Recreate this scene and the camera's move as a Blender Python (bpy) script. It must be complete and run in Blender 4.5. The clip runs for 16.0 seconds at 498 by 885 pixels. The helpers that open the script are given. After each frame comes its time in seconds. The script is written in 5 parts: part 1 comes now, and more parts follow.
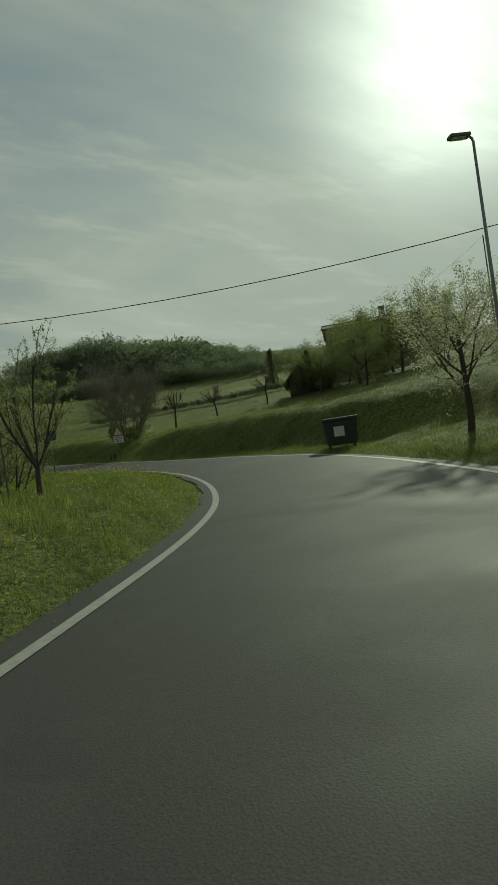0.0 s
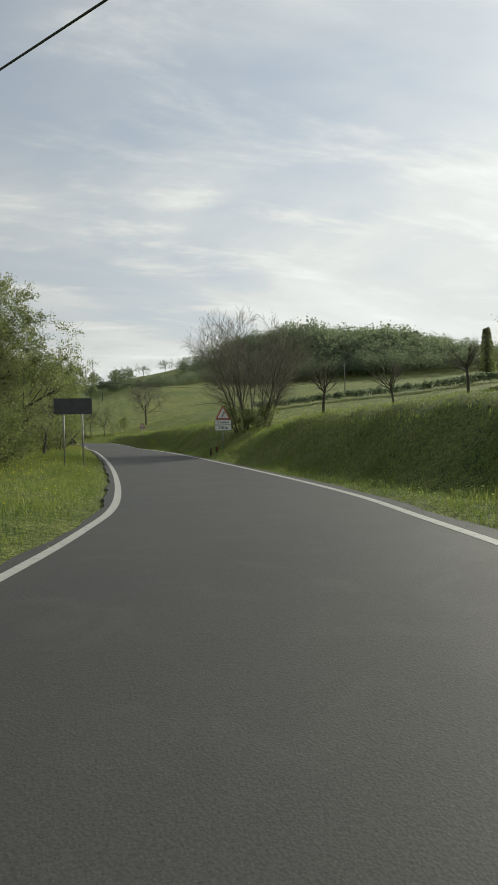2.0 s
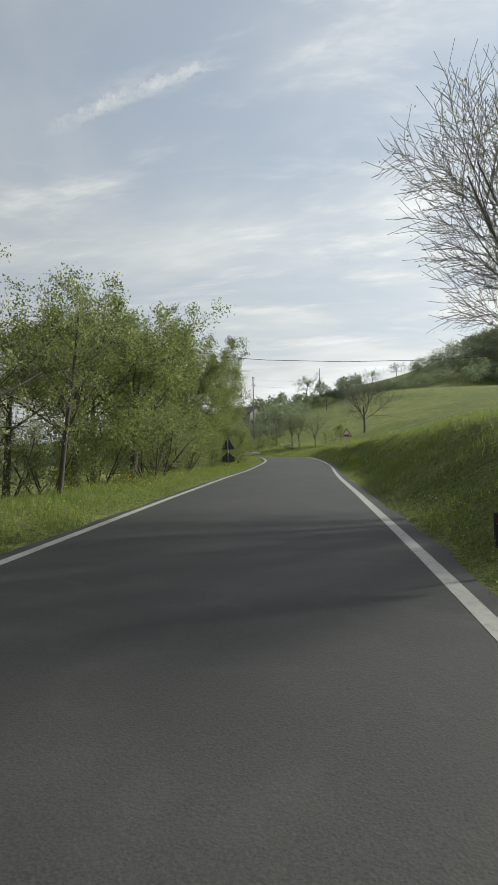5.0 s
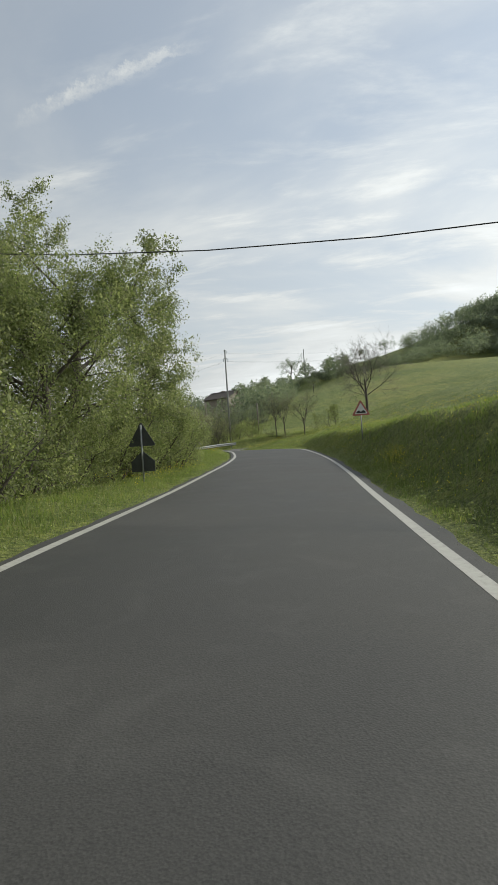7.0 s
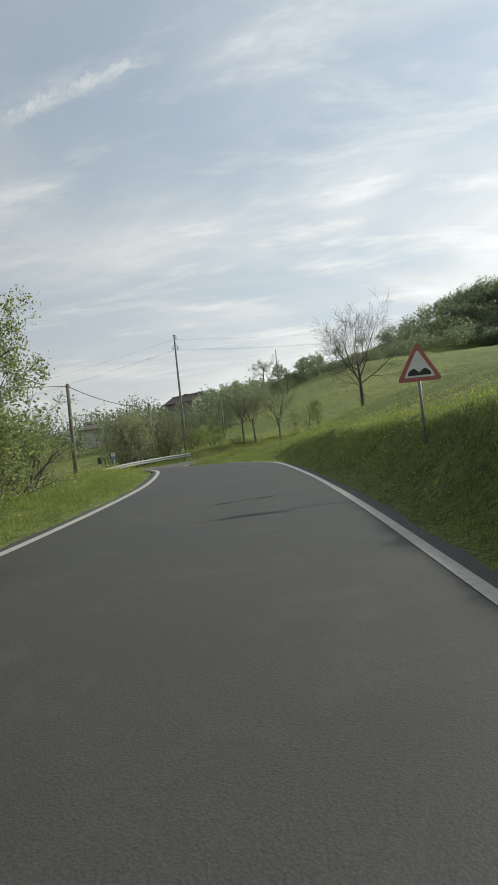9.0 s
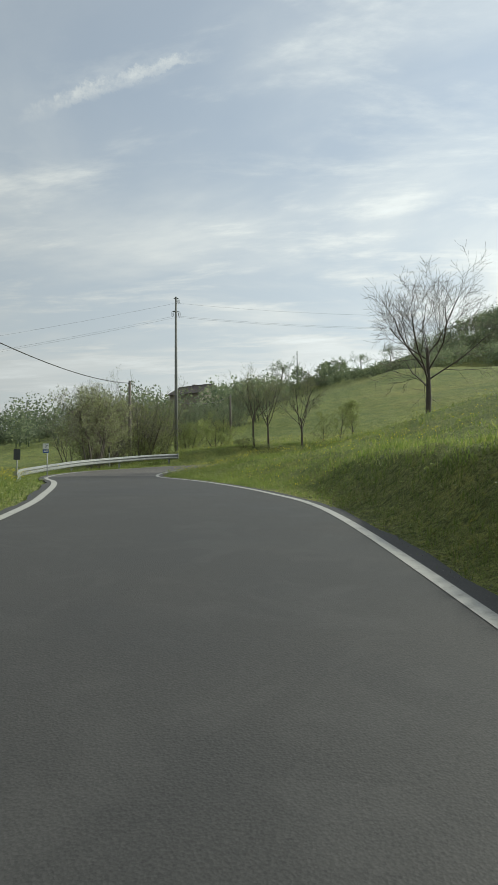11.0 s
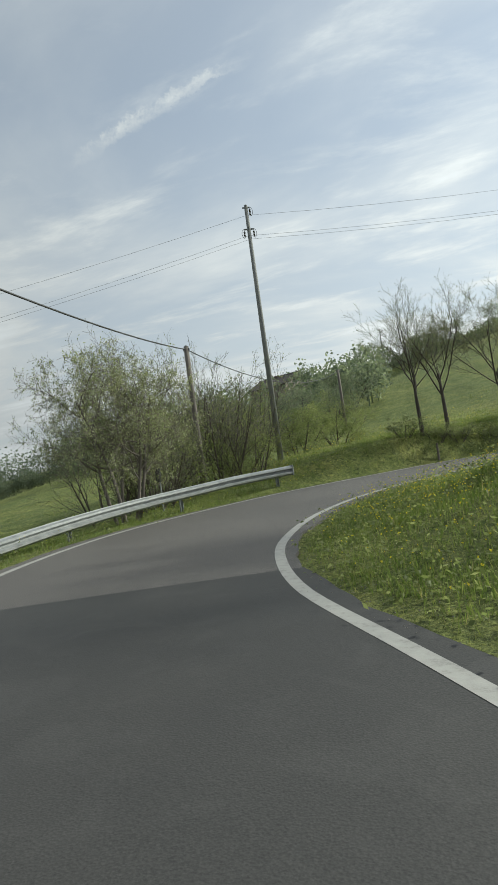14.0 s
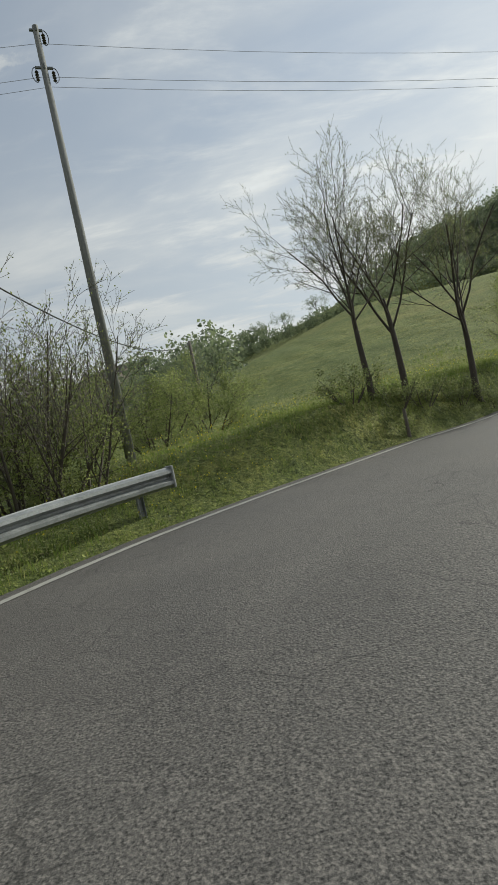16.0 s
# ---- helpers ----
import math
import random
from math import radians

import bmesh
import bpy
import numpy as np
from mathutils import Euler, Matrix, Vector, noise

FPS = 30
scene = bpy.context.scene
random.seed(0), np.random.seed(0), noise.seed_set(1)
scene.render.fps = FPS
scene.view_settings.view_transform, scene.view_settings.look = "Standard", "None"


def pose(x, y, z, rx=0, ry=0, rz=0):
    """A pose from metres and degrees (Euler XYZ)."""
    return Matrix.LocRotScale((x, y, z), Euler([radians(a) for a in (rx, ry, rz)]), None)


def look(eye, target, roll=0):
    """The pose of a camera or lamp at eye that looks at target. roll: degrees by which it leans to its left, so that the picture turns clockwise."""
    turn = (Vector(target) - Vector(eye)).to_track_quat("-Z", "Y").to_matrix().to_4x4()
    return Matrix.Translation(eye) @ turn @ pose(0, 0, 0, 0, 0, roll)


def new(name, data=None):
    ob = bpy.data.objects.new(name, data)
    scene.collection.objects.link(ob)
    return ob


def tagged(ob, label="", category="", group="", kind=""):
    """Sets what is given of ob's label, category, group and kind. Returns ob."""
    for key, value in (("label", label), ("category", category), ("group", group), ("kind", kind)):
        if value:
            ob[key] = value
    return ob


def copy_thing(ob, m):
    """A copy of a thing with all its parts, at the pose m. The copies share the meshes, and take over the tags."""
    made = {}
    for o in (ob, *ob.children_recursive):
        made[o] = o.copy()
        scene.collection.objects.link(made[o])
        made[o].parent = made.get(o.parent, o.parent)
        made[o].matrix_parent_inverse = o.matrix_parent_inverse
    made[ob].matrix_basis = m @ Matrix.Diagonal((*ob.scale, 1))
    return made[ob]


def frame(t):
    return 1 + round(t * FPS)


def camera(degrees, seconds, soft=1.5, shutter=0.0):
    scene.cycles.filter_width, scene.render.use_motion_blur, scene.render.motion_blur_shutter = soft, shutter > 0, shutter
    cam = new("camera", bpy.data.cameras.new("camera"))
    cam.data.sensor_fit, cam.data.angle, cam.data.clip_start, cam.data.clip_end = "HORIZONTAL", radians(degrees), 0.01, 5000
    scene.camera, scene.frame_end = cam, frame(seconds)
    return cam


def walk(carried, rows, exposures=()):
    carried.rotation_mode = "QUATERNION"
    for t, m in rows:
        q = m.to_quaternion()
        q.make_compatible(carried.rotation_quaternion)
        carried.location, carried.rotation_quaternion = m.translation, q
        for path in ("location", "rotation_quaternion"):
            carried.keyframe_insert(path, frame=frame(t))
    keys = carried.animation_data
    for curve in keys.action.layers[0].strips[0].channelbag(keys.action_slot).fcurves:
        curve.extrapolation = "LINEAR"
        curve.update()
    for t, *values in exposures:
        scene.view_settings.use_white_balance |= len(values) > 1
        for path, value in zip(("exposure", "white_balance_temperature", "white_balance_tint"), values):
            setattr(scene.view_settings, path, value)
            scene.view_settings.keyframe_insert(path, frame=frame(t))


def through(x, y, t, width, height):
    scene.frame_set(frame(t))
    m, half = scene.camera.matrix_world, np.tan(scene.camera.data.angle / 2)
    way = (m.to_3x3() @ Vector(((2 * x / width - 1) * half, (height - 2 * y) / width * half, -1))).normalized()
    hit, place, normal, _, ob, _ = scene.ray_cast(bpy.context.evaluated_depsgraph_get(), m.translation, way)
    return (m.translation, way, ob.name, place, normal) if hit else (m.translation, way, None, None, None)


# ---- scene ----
cam = camera(47.95, 16.0, 1.1)
PATH = [
    (0, (-0.006, 0.007, 2.342), (5.652, 8.252, 2.228), -8.37),
    (0.5, (3.336, 3.107, 2.223), (7.917, 11.990, 1.892), -4.88),
    (1, (6.273, 6.278, 2.117), (9.797, 15.634, 1.908), -4.32),
    (1.5, (8.695, 9.585, 2.187), (11.875, 19.065, 2.233), -2.53),
    (2, (10.631, 12.999, 2.371), (13.078, 22.695, 2.450), -1.78),
    (2.5, (12.154, 16.518, 2.494), (13.337, 26.447, 2.535), -0.28),
    (3, (13.276, 20.119, 2.545), (13.134, 30.117, 2.442), -2.39),
    (3.5, (14.062, 23.852, 2.642), (14.320, 33.848, 2.563), -0.66),
    (4, (14.550, 27.793, 2.727), (14.047, 37.771, 3.154), -4.56),
    (4.5, (14.454, 31.899, 2.807), (13.240, 41.805, 3.433), -2.60),
    (5, (14.309, 36.111, 2.935), (12.678, 45.970, 3.327), -1.37),
    (5.5, (14.032, 40.408, 3.090), (12.206, 50.239, 3.230), -0.87),
    (6, (13.704, 44.774, 3.225), (11.870, 54.604, 3.257), -1.30),
    (6.5, (13.369, 49.189, 3.360), (11.684, 59.046, 3.437), -2.48),
    (7, (13.062, 53.625, 3.478), (11.658, 63.524, 3.655), -3.86),
    (7.5, (12.857, 58.019, 3.587), (11.714, 67.952, 3.723), -6.20),
    (8, (12.666, 62.311, 3.653), (11.728, 72.266, 3.719), -6.89),
    (8.5, (12.535, 66.407, 3.695), (11.277, 76.327, 3.787), -4.11),
    (9, (12.363, 70.298, 3.786), (11.395, 80.247, 4.057), -6.08),
    (9.5, (12.136, 74.020, 3.894), (11.403, 83.992, 4.041), -4.50),
    (10, (11.832, 77.614, 4.037), (11.187, 87.593, 4.085), -2.75),
    (10.5, (11.442, 81.091, 4.165), (10.677, 91.061, 4.270), -1.35),
    (11, (10.966, 84.452, 4.302), (9.812, 94.380, 4.628), -0.36),
    (11.5, (10.408, 87.690, 4.463), (8.535, 97.497, 5.029), 0.08),
    (12, (9.819, 90.799, 4.645), (6.841, 100.334, 5.121), -1.14),
    (12.5, (8.975, 93.726, 4.743), (6.276, 103.343, 5.220), -0.38),
    (13, (7.977, 96.645, 4.854), (4.724, 106.081, 5.455), -0.09),
    (13.5, (6.813, 99.500, 4.901), (3.668, 108.971, 5.540), -5.83),
    (14, (5.530, 102.252, 4.918), (2.949, 111.902, 5.369), -7.76),
    (14.5, (4.368, 104.889, 4.855), (1.175, 114.365, 4.975), -10.30),
    (15, (3.486, 107.461, 4.802), (0.559, 117.022, 4.924), -12.33),
    (15.5, (2.961, 110.029, 4.854), (1.809, 119.962, 4.791), -13.06),
    (16, (2.840, 112.598, 4.930), (3.135, 122.593, 4.910), -12.52),
]
EXPOSURES = [(0, -1.3, 6750, -23), (0.5, -1.0, 6750, -25), (1, -0.6, 6700, -14), (1.5, -0.38, 6600, -4), (2.5, -0.2, 6350, 2), (4, -0.03, 6300, 2), (10.5, -0.05, 6250, -1), (12.5, -0.05, 6020, -4), (13.5, -0.03, 6040, -3), (14.5, 0.0, 6200, 0), (15.2, -0.05, 6250, 1), (16, -0.3, 6250, 1)]
walk(cam, [(t, look(eye, target, roll)) for t, eye, target, roll in PATH], EXPOSURES)

# ---- world, sun and exposure ----
SUN_AZ, SUN_EL = 58.5, 30.5      # degrees right of +y, and above the horizon


def build_world():
    w = bpy.data.worlds.new("sky")
    w.use_nodes = True
    scene.world = w
    nt = w.node_tree
    nt.nodes.clear()
    out = nt.nodes.new("ShaderNodeOutputWorld")
    bg = nt.nodes.new("ShaderNodeBackground")
    sky = nt.nodes.new("ShaderNodeTexSky")
    sky.sky_type = "NISHITA"
    sky.sun_disc = False
    sky.sun_elevation = radians(SUN_EL)
    sky.sun_rotation = radians(SUN_AZ)
    sky.air_density, sky.dust_density, sky.ozone_density = 1.0, 0.6, 1.5
    tc = nt.nodes.new("ShaderNodeTexCoord")
    sep = nt.nodes.new("ShaderNodeSeparateXYZ")
    nt.links.new(tc.outputs["Generated"], sep.inputs[0])
    # thin high cloud: the view direction laid onto a flat layer far above
    zz = nt.nodes.new("ShaderNodeMath"); zz.operation = "MAXIMUM"; zz.inputs[1].default_value = 0.05
    nt.links.new(sep.outputs[2], zz.inputs[0])
    zadd = nt.nodes.new("ShaderNodeMath"); zadd.operation = "ADD"; zadd.inputs[1].default_value = 0.12
    nt.links.new(zz.outputs[0], zadd.inputs[0])
    comb = nt.nodes.new("ShaderNodeCombineXYZ")
    for n in range(2):
        dv = nt.nodes.new("ShaderNodeMath"); dv.operation = "DIVIDE"
        nt.links.new(sep.outputs[n], dv.inputs[0]); nt.links.new(zadd.outputs[0], dv.inputs[1])
        nt.links.new(dv.outputs[0], comb.inputs[n])

    def layer(scale, stretch, turn, detail, lo, hi, rough=0.55, dist=0.6):
        mp = nt.nodes.new("ShaderNodeMapping")
        mp.inputs["Rotation"].default_value = (0, 0, radians(turn))
        mp.inputs["Scale"].default_value = (scale, scale * stretch, 1)
        nt.links.new(comb.outputs[0], mp.inputs[0])
        nz = nt.nodes.new("ShaderNodeTexNoise")
        nz.inputs["Scale"].default_value = 1.0
        nz.inputs["Detail"].default_value = detail
        nz.inputs["Roughness"].default_value = rough
        nz.inputs["Distortion"].default_value = dist
        nt.links.new(mp.outputs[0], nz.inputs["Vector"])
        mr = nt.nodes.new("ShaderNodeMapRange")
        mr.interpolation_type = "SMOOTHSTEP"
        mr.inputs["From Min"].default_value, mr.inputs["From Max"].default_value = lo, hi
        nt.links.new(nz.outputs[0], mr.inputs[0])
        return mr.outputs[0]

    a = layer(0.42, 1.8, 24, 8, 0.38, 0.72)
    b = layer(1.5, 2.6, -20, 9, 0.48, 0.76, 0.62, 0.3)
    mx = nt.nodes.new("ShaderNodeMath"); mx.operation = "MULTIPLY_ADD"; mx.use_clamp = True
    mx.inputs[1].default_value = 0.6
    nt.links.new(b, mx.inputs[0]); nt.links.new(a, mx.inputs[2])
    # the veil thickens towards the horizon
    hz = nt.nodes.new("ShaderNodeMapRange")
    hz.inputs["From Min"].default_value, hz.inputs["From Max"].default_value = 0.0, 0.55
    hz.inputs["To Min"].default_value, hz.inputs["To Max"].default_value = 0.98, 0.53
    nt.links.new(sep.outputs[2], hz.inputs[0])
    # cloud brightness rises towards the sun
    az, el = radians(SUN_AZ), radians(SUN_EL)
    dot = nt.nodes.new("ShaderNodeVectorMath"); dot.operation = "DOT_PRODUCT"
    dot.inputs[1].default_value = (math.sin(az) * math.cos(el), math.cos(az) * math.cos(el), math.sin(el))
    nt.links.new(tc.outputs["Generated"], dot.inputs[0])
    pw = nt.nodes.new("ShaderNodeMapRange"); pw.interpolation_type = "LINEAR"
    pw.inputs["From Min"].default_value, pw.inputs["From Max"].default_value = -0.15, 1.0
    pw.inputs["To Min"].default_value, pw.inputs["To Max"].default_value = CLOUD_LOW, CLOUD_HIGH
    nt.links.new(dot.outputs["Value"], pw.inputs[0])
    core = nt.nodes.new("ShaderNodeMapRange"); core.interpolation_type = "LINEAR"
    core.inputs["From Min"].default_value, core.inputs["From Max"].default_value = 0.93, 1.0
    peak = nt.nodes.new("ShaderNodeMath"); peak.operation = "POWER"; peak.inputs[1].default_value = 4.9
    nt.links.new(core.outputs[0], peak.inputs[0])
    rise = nt.nodes.new("ShaderNodeMath"); rise.operation = "MULTIPLY"; rise.inputs[1].default_value = CLOUD_CORE
    nt.links.new(peak.outputs[0], rise.inputs[0])
    nt.links.new(dot.outputs["Value"], core.inputs[0])
    sm = nt.nodes.new("ShaderNodeMath"); sm.operation = "ADD"
    nt.links.new(pw.outputs[0], sm.inputs[0]); nt.links.new(rise.outputs[0], sm.inputs[1])
    low = nt.nodes.new("ShaderNodeMapRange")
    low.inputs["From Min"].default_value, low.inputs["From Max"].default_value = 0.05, 0.65
    low.inputs["To Min"].default_value, low.inputs["To Max"].default_value = 1.12, 0.94
    nt.links.new(sep.outputs[2], low.inputs[0])
    lowm = nt.nodes.new("ShaderNodeMath"); lowm.operation = "MULTIPLY"
    nt.links.new(sm.outputs[0], lowm.inputs[0]); nt.links.new(low.outputs[0], lowm.inputs[1])
    wisp = nt.nodes.new("ShaderNodeMapRange")
    wisp.inputs["To Min"].default_value, wisp.inputs["To Max"].default_value = 0.88, 1.22
    nt.links.new(mx.outputs[0], wisp.inputs[0])
    lit = nt.nodes.new("ShaderNodeMath"); lit.operation = "MULTIPLY"
    nt.links.new(lowm.outputs[0], lit.inputs[0]); nt.links.new(wisp.outputs[0], lit.inputs[1])
    cc = nt.nodes.new("ShaderNodeVectorMath"); cc.operation = "SCALE"
    cc.inputs[0].default_value = (1.0, 0.975, 0.985)
    nt.links.new(lit.outputs[0], cc.inputs["Scale"])
    mix = nt.nodes.new("ShaderNodeMix"); mix.data_type = "RGBA"
    veil = nt.nodes.new("ShaderNodeMath"); veil.operation = "MULTIPLY_ADD"; veil.use_clamp = True
    veil.inputs[1].default_value = 0.55
    nt.links.new(mx.outputs[0], veil.inputs[0]); nt.links.new(hz.outputs[0], veil.inputs[2])
    # one long feathered cirrus streak: a band along a great circle, torn by noise
    foot, tip = Vector((-0.40, 0.757, 0.512)).normalized(), Vector((-0.145, 0.785, 0.600)).normalized()
    along, across = (tip - foot).normalized(), foot.cross(tip).normalized()

    def reach(axis, vec):
        d = nt.nodes.new("ShaderNodeVectorMath"); d.operation = "DOT_PRODUCT"
        d.inputs[1].default_value = axis
        nt.links.new(vec, d.inputs[0])
        return d.outputs["Value"]

    def span(v, a0, a1, b0, b1):
        r = nt.nodes.new("ShaderNodeMapRange"); r.interpolation_type = "SMOOTHSTEP"
        for key, val in (("From Min", a0), ("From Max", a1), ("To Min", b0), ("To Max", b1)):
            r.inputs[key].default_value = val
        nt.links.new(v, r.inputs[0])
        return r.outputs[0]

    def times(p, q, op="MULTIPLY"):
        n = nt.nodes.new("ShaderNodeMath"); n.operation = op
        nt.links.new(p, n.inputs[0])
        if isinstance(q, float):
            n.inputs[1].default_value = q
        else:
            nt.links.new(q, n.inputs[1])
        return n.outputs[0]

    tear = nt.nodes.new("ShaderNodeTexNoise")
    tear.inputs["Scale"].default_value, tear.inputs["Detail"].default_value, tear.inputs["Roughness"].default_value = 11.0, 9.0, 0.72
    nt.links.new(tc.outputs["Generated"], tear.inputs["Vector"])
    off = times(times(tear.outputs[0], -0.5, "ADD"), 0.075)
    side = times(reach(across, tc.outputs["Generated"]), off, "ADD")
    side = times(side, side)
    u = reach(along, tc.outputs["Generated"])
    u0, u1 = foot.dot(along), tip.dot(along)
    band = times(span(side, 0.0, 0.00016, 1.0, 0.0), times(span(u, u0 - 0.07, u0 + 0.06, 0.0, 1.0), span(u, u1 - 0.05, u1 + 0.04, 1.0, 0.0)))
    front = span(reach(foot, tc.outputs["Generated"]), 0.5, 0.7, 0.0, 1.0)
    streak = times(times(band, front), span(tear.outputs[0], 0.40, 0.60, 0.15, 1.0))
    glow = nt.nodes.new("ShaderNodeMath"); glow.operation = "MULTIPLY_ADD"
    glow.inputs[1].default_value = 0.13
    nt.links.new(streak, glow.inputs[0]); nt.links.new(wisp.outputs[0], glow.inputs[2])
    nt.links.new(glow.outputs[0], lit.inputs[1])
    thick = nt.nodes.new("ShaderNodeMath"); thick.operation = "MULTIPLY_ADD"; thick.use_clamp = True
    thick.inputs[1].default_value = 0.34
    nt.links.new(streak, thick.inputs[0]); nt.links.new(veil.outputs[0], thick.inputs[2])
    nt.links.new(thick.outputs[0], mix.inputs["Factor"])
    nt.links.new(sky.outputs[0], mix.inputs["A"])
    nt.links.new(cc.outputs[0], mix.inputs["B"])
    nt.links.new(mix.outputs["Result"], bg.inputs[0])
    bg.inputs[1].default_value = SKY_STRENGTH
    nt.links.new(bg.outputs[0], out.inputs[0])


SKY_STRENGTH = 0.15
CLOUD_LOW, CLOUD_HIGH, CLOUD_CORE = 3.0, 6.5, 18.0
build_world()
sun = new("sun", bpy.data.lights.new("sun", "SUN"))
sun.data.energy, sun.data.angle, sun.data.color = 4.8, radians(2.0), (1.0, 0.93, 0.82)
_az, _el = radians(SUN_AZ), radians(SUN_EL)
_to = Vector((math.sin(_az) * math.cos(_el), math.cos(_az) * math.cos(_el), math.sin(_el)))
sun.matrix_world = look(_to * 100, (0, 0, 0))


# ---- materials ----
def material(name, build):
    m = bpy.data.materials.new(name)
    m.use_nodes = True
    nt = m.node_tree
    nt.nodes.clear()
    out = nt.nodes.new("ShaderNodeOutputMaterial")
    bsdf = nt.nodes.new("ShaderNodeBsdfPrincipled")
    nt.links.new(bsdf.outputs[0], out.inputs[0])
    build(nt, bsdf, out)
    return m


def coords(nt, kind="Object"):
    return nt.nodes.new("ShaderNodeTexCoord").outputs[kind]


def noise_at(nt, vec, scale, detail=4, rough=0.55, dist=0.0):
    n = nt.nodes.new("ShaderNodeTexNoise")
    n.inputs["Scale"].default_value, n.inputs["Detail"].default_value = scale, detail
    n.inputs["Roughness"].default_value, n.inputs["Distortion"].default_value = rough, dist
    nt.links.new(vec, n.inputs["Vector"])
    return n.outputs[0]


def noise_rgb(nt, vec, scale):
    n = nt.nodes.new("ShaderNodeTexNoise")
    n.inputs["Scale"].default_value, n.inputs["Detail"].default_value = scale, 4
    nt.links.new(vec, n.inputs["Vector"])
    return n.outputs["Color"]


def ramp(nt, value, stops):
    r = nt.nodes.new("ShaderNodeValToRGB")
    while len(r.color_ramp.elements) < len(stops):
        r.color_ramp.elements.new(0.5)
    for e, (p, c) in zip(r.color_ramp.elements, stops):
        e.position, e.color = p, (*c, 1)
    nt.links.new(value, r.inputs[0])
    return r.outputs[0]


def mixed(nt, fac, a, b, mode="MIX"):
    m = nt.nodes.new("ShaderNodeMix")
    m.data_type, m.blend_type = "RGBA", mode
    for sock, v in (("Factor", fac), ("A", a), ("B", b)):
        if isinstance(v, (int, float)):
            m.inputs[sock].default_value = v
        elif isinstance(v, tuple):
            m.inputs[sock].default_value = (*v, 1)
        else:
            nt.links.new(v, m.inputs[sock])
    return m.outputs["Result"]


def bump(nt, bsdf, height, strength, distance):
    b = nt.nodes.new("ShaderNodeBump")
    b.inputs["Strength"].default_value, b.inputs["Distance"].default_value = strength, distance
    nt.links.new(height, b.inputs["Height"])
    nt.links.new(b.outputs[0], bsdf.inputs["Normal"])


def ranged(nt, value, lo, hi, a, b):
    m = nt.nodes.new("ShaderNodeMapRange")
    for s, v in (("From Min", lo), ("From Max", hi), ("To Min", a), ("To Max", b)):
        m.inputs[s].default_value = v
    nt.links.new(value, m.inputs[0])
    return m.outputs[0]


def asphalt(name, dark, light, coarse, spec=0.35, rough=0.72):
    def build(nt, bsdf, out):
        c = coords(nt)
        big = noise_at(nt, c, 0.35, 5, 0.6, 0.4)
        fine = noise_at(nt, c, 70 if not coarse else 64, 4, 0.85)
        base = ramp(nt, big, [(0.3, dark), (0.7, light)])
        sp = ramp(nt, fine, [(0.37, (0.20, 0.20, 0.20)), (0.50, (0.95, 0.95, 0.95)), (0.65, (2.1, 2.05, 1.98))] if coarse else [(0.35, (0.68, 0.68, 0.68)), (0.62, (1.25, 1.23, 1.2))])
        col = mixed(nt, 1.0, base, sp, "MULTIPLY")
        # dull patches where the binder has worn
        patch = ramp(nt, noise_at(nt, c, 1.4, 4, 0.6, 1.0), [(0.52, (0, 0, 0)), (0.66, (1, 1, 1))])
        col = mixed(nt, ranged(nt, patch, 0, 1, 0, 0.09), col, (0.13, 0.125, 0.118))
        if coarse:
            # fine cracks in the old surface
            warp = mixed(nt, 0.22, c, noise_rgb(nt, c, 2.2))
            cell = nt.nodes.new("ShaderNodeTexVoronoi")
            cell.feature = "DISTANCE_TO_EDGE"
            cell.inputs["Scale"].default_value = 1.3
            nt.links.new(warp, cell.inputs["Vector"])
            line = ranged(nt, cell.outputs["Distance"], 0.002, 0.008, 0.6, 0.0)
            some = ramp(nt, noise_at(nt, c, 0.5, 3), [(0.46, (0, 0, 0)), (0.56, (1, 1, 1))])
            cut = nt.nodes.new("ShaderNodeMath"); cut.operation = "MULTIPLY"; cut.use_clamp = True
            nt.links.new(line, cut.inputs[0]); nt.links.new(some, cut.inputs[1])
            col = mixed(nt, cut.outputs[0], col, (0.016, 0.015, 0.014))
        nt.links.new(col, bsdf.inputs["Base Color"])
        vor = nt.nodes.new("ShaderNodeTexVoronoi")
        vor.inputs["Scale"].default_value = 75 if not coarse else 70
        nt.links.new(c, vor.inputs["Vector"])
        nt.links.new(ranged(nt, big, 0.3, 0.7, rough - 0.07, rough + 0.08), bsdf.inputs["Roughness"])
        bsdf.inputs["Specular IOR Level"].default_value = spec
        bump(nt, bsdf, vor.outputs[0], 0.5 if coarse else 0.3, 0.006 if coarse else 0.004)
    return material(name, build)


ASPHALT = asphalt("asphalt", (0.038, 0.0375, 0.037), (0.053, 0.0515, 0.050), False)
ASPHALT_OLD = asphalt("asphalt_old", (0.086, 0.080, 0.075), (0.130, 0.121, 0.112), True)


def _paint(nt, bsdf, out):
    c = coords(nt)
    worn = ramp(nt, noise_at(nt, c, 9, 6, 0.7), [(0.30, (0.21, 0.204, 0.186)), (0.45, (0.325, 0.316, 0.288)), (0.75, (0.39, 0.38, 0.35))])
    nt.links.new(worn, bsdf.inputs["Base Color"])
    bsdf.inputs["Roughness"].default_value = 0.6
    bump(nt, bsdf, noise_at(nt, c, 80, 3), 0.3, 0.004)


PAINT = material("road_paint", _paint)


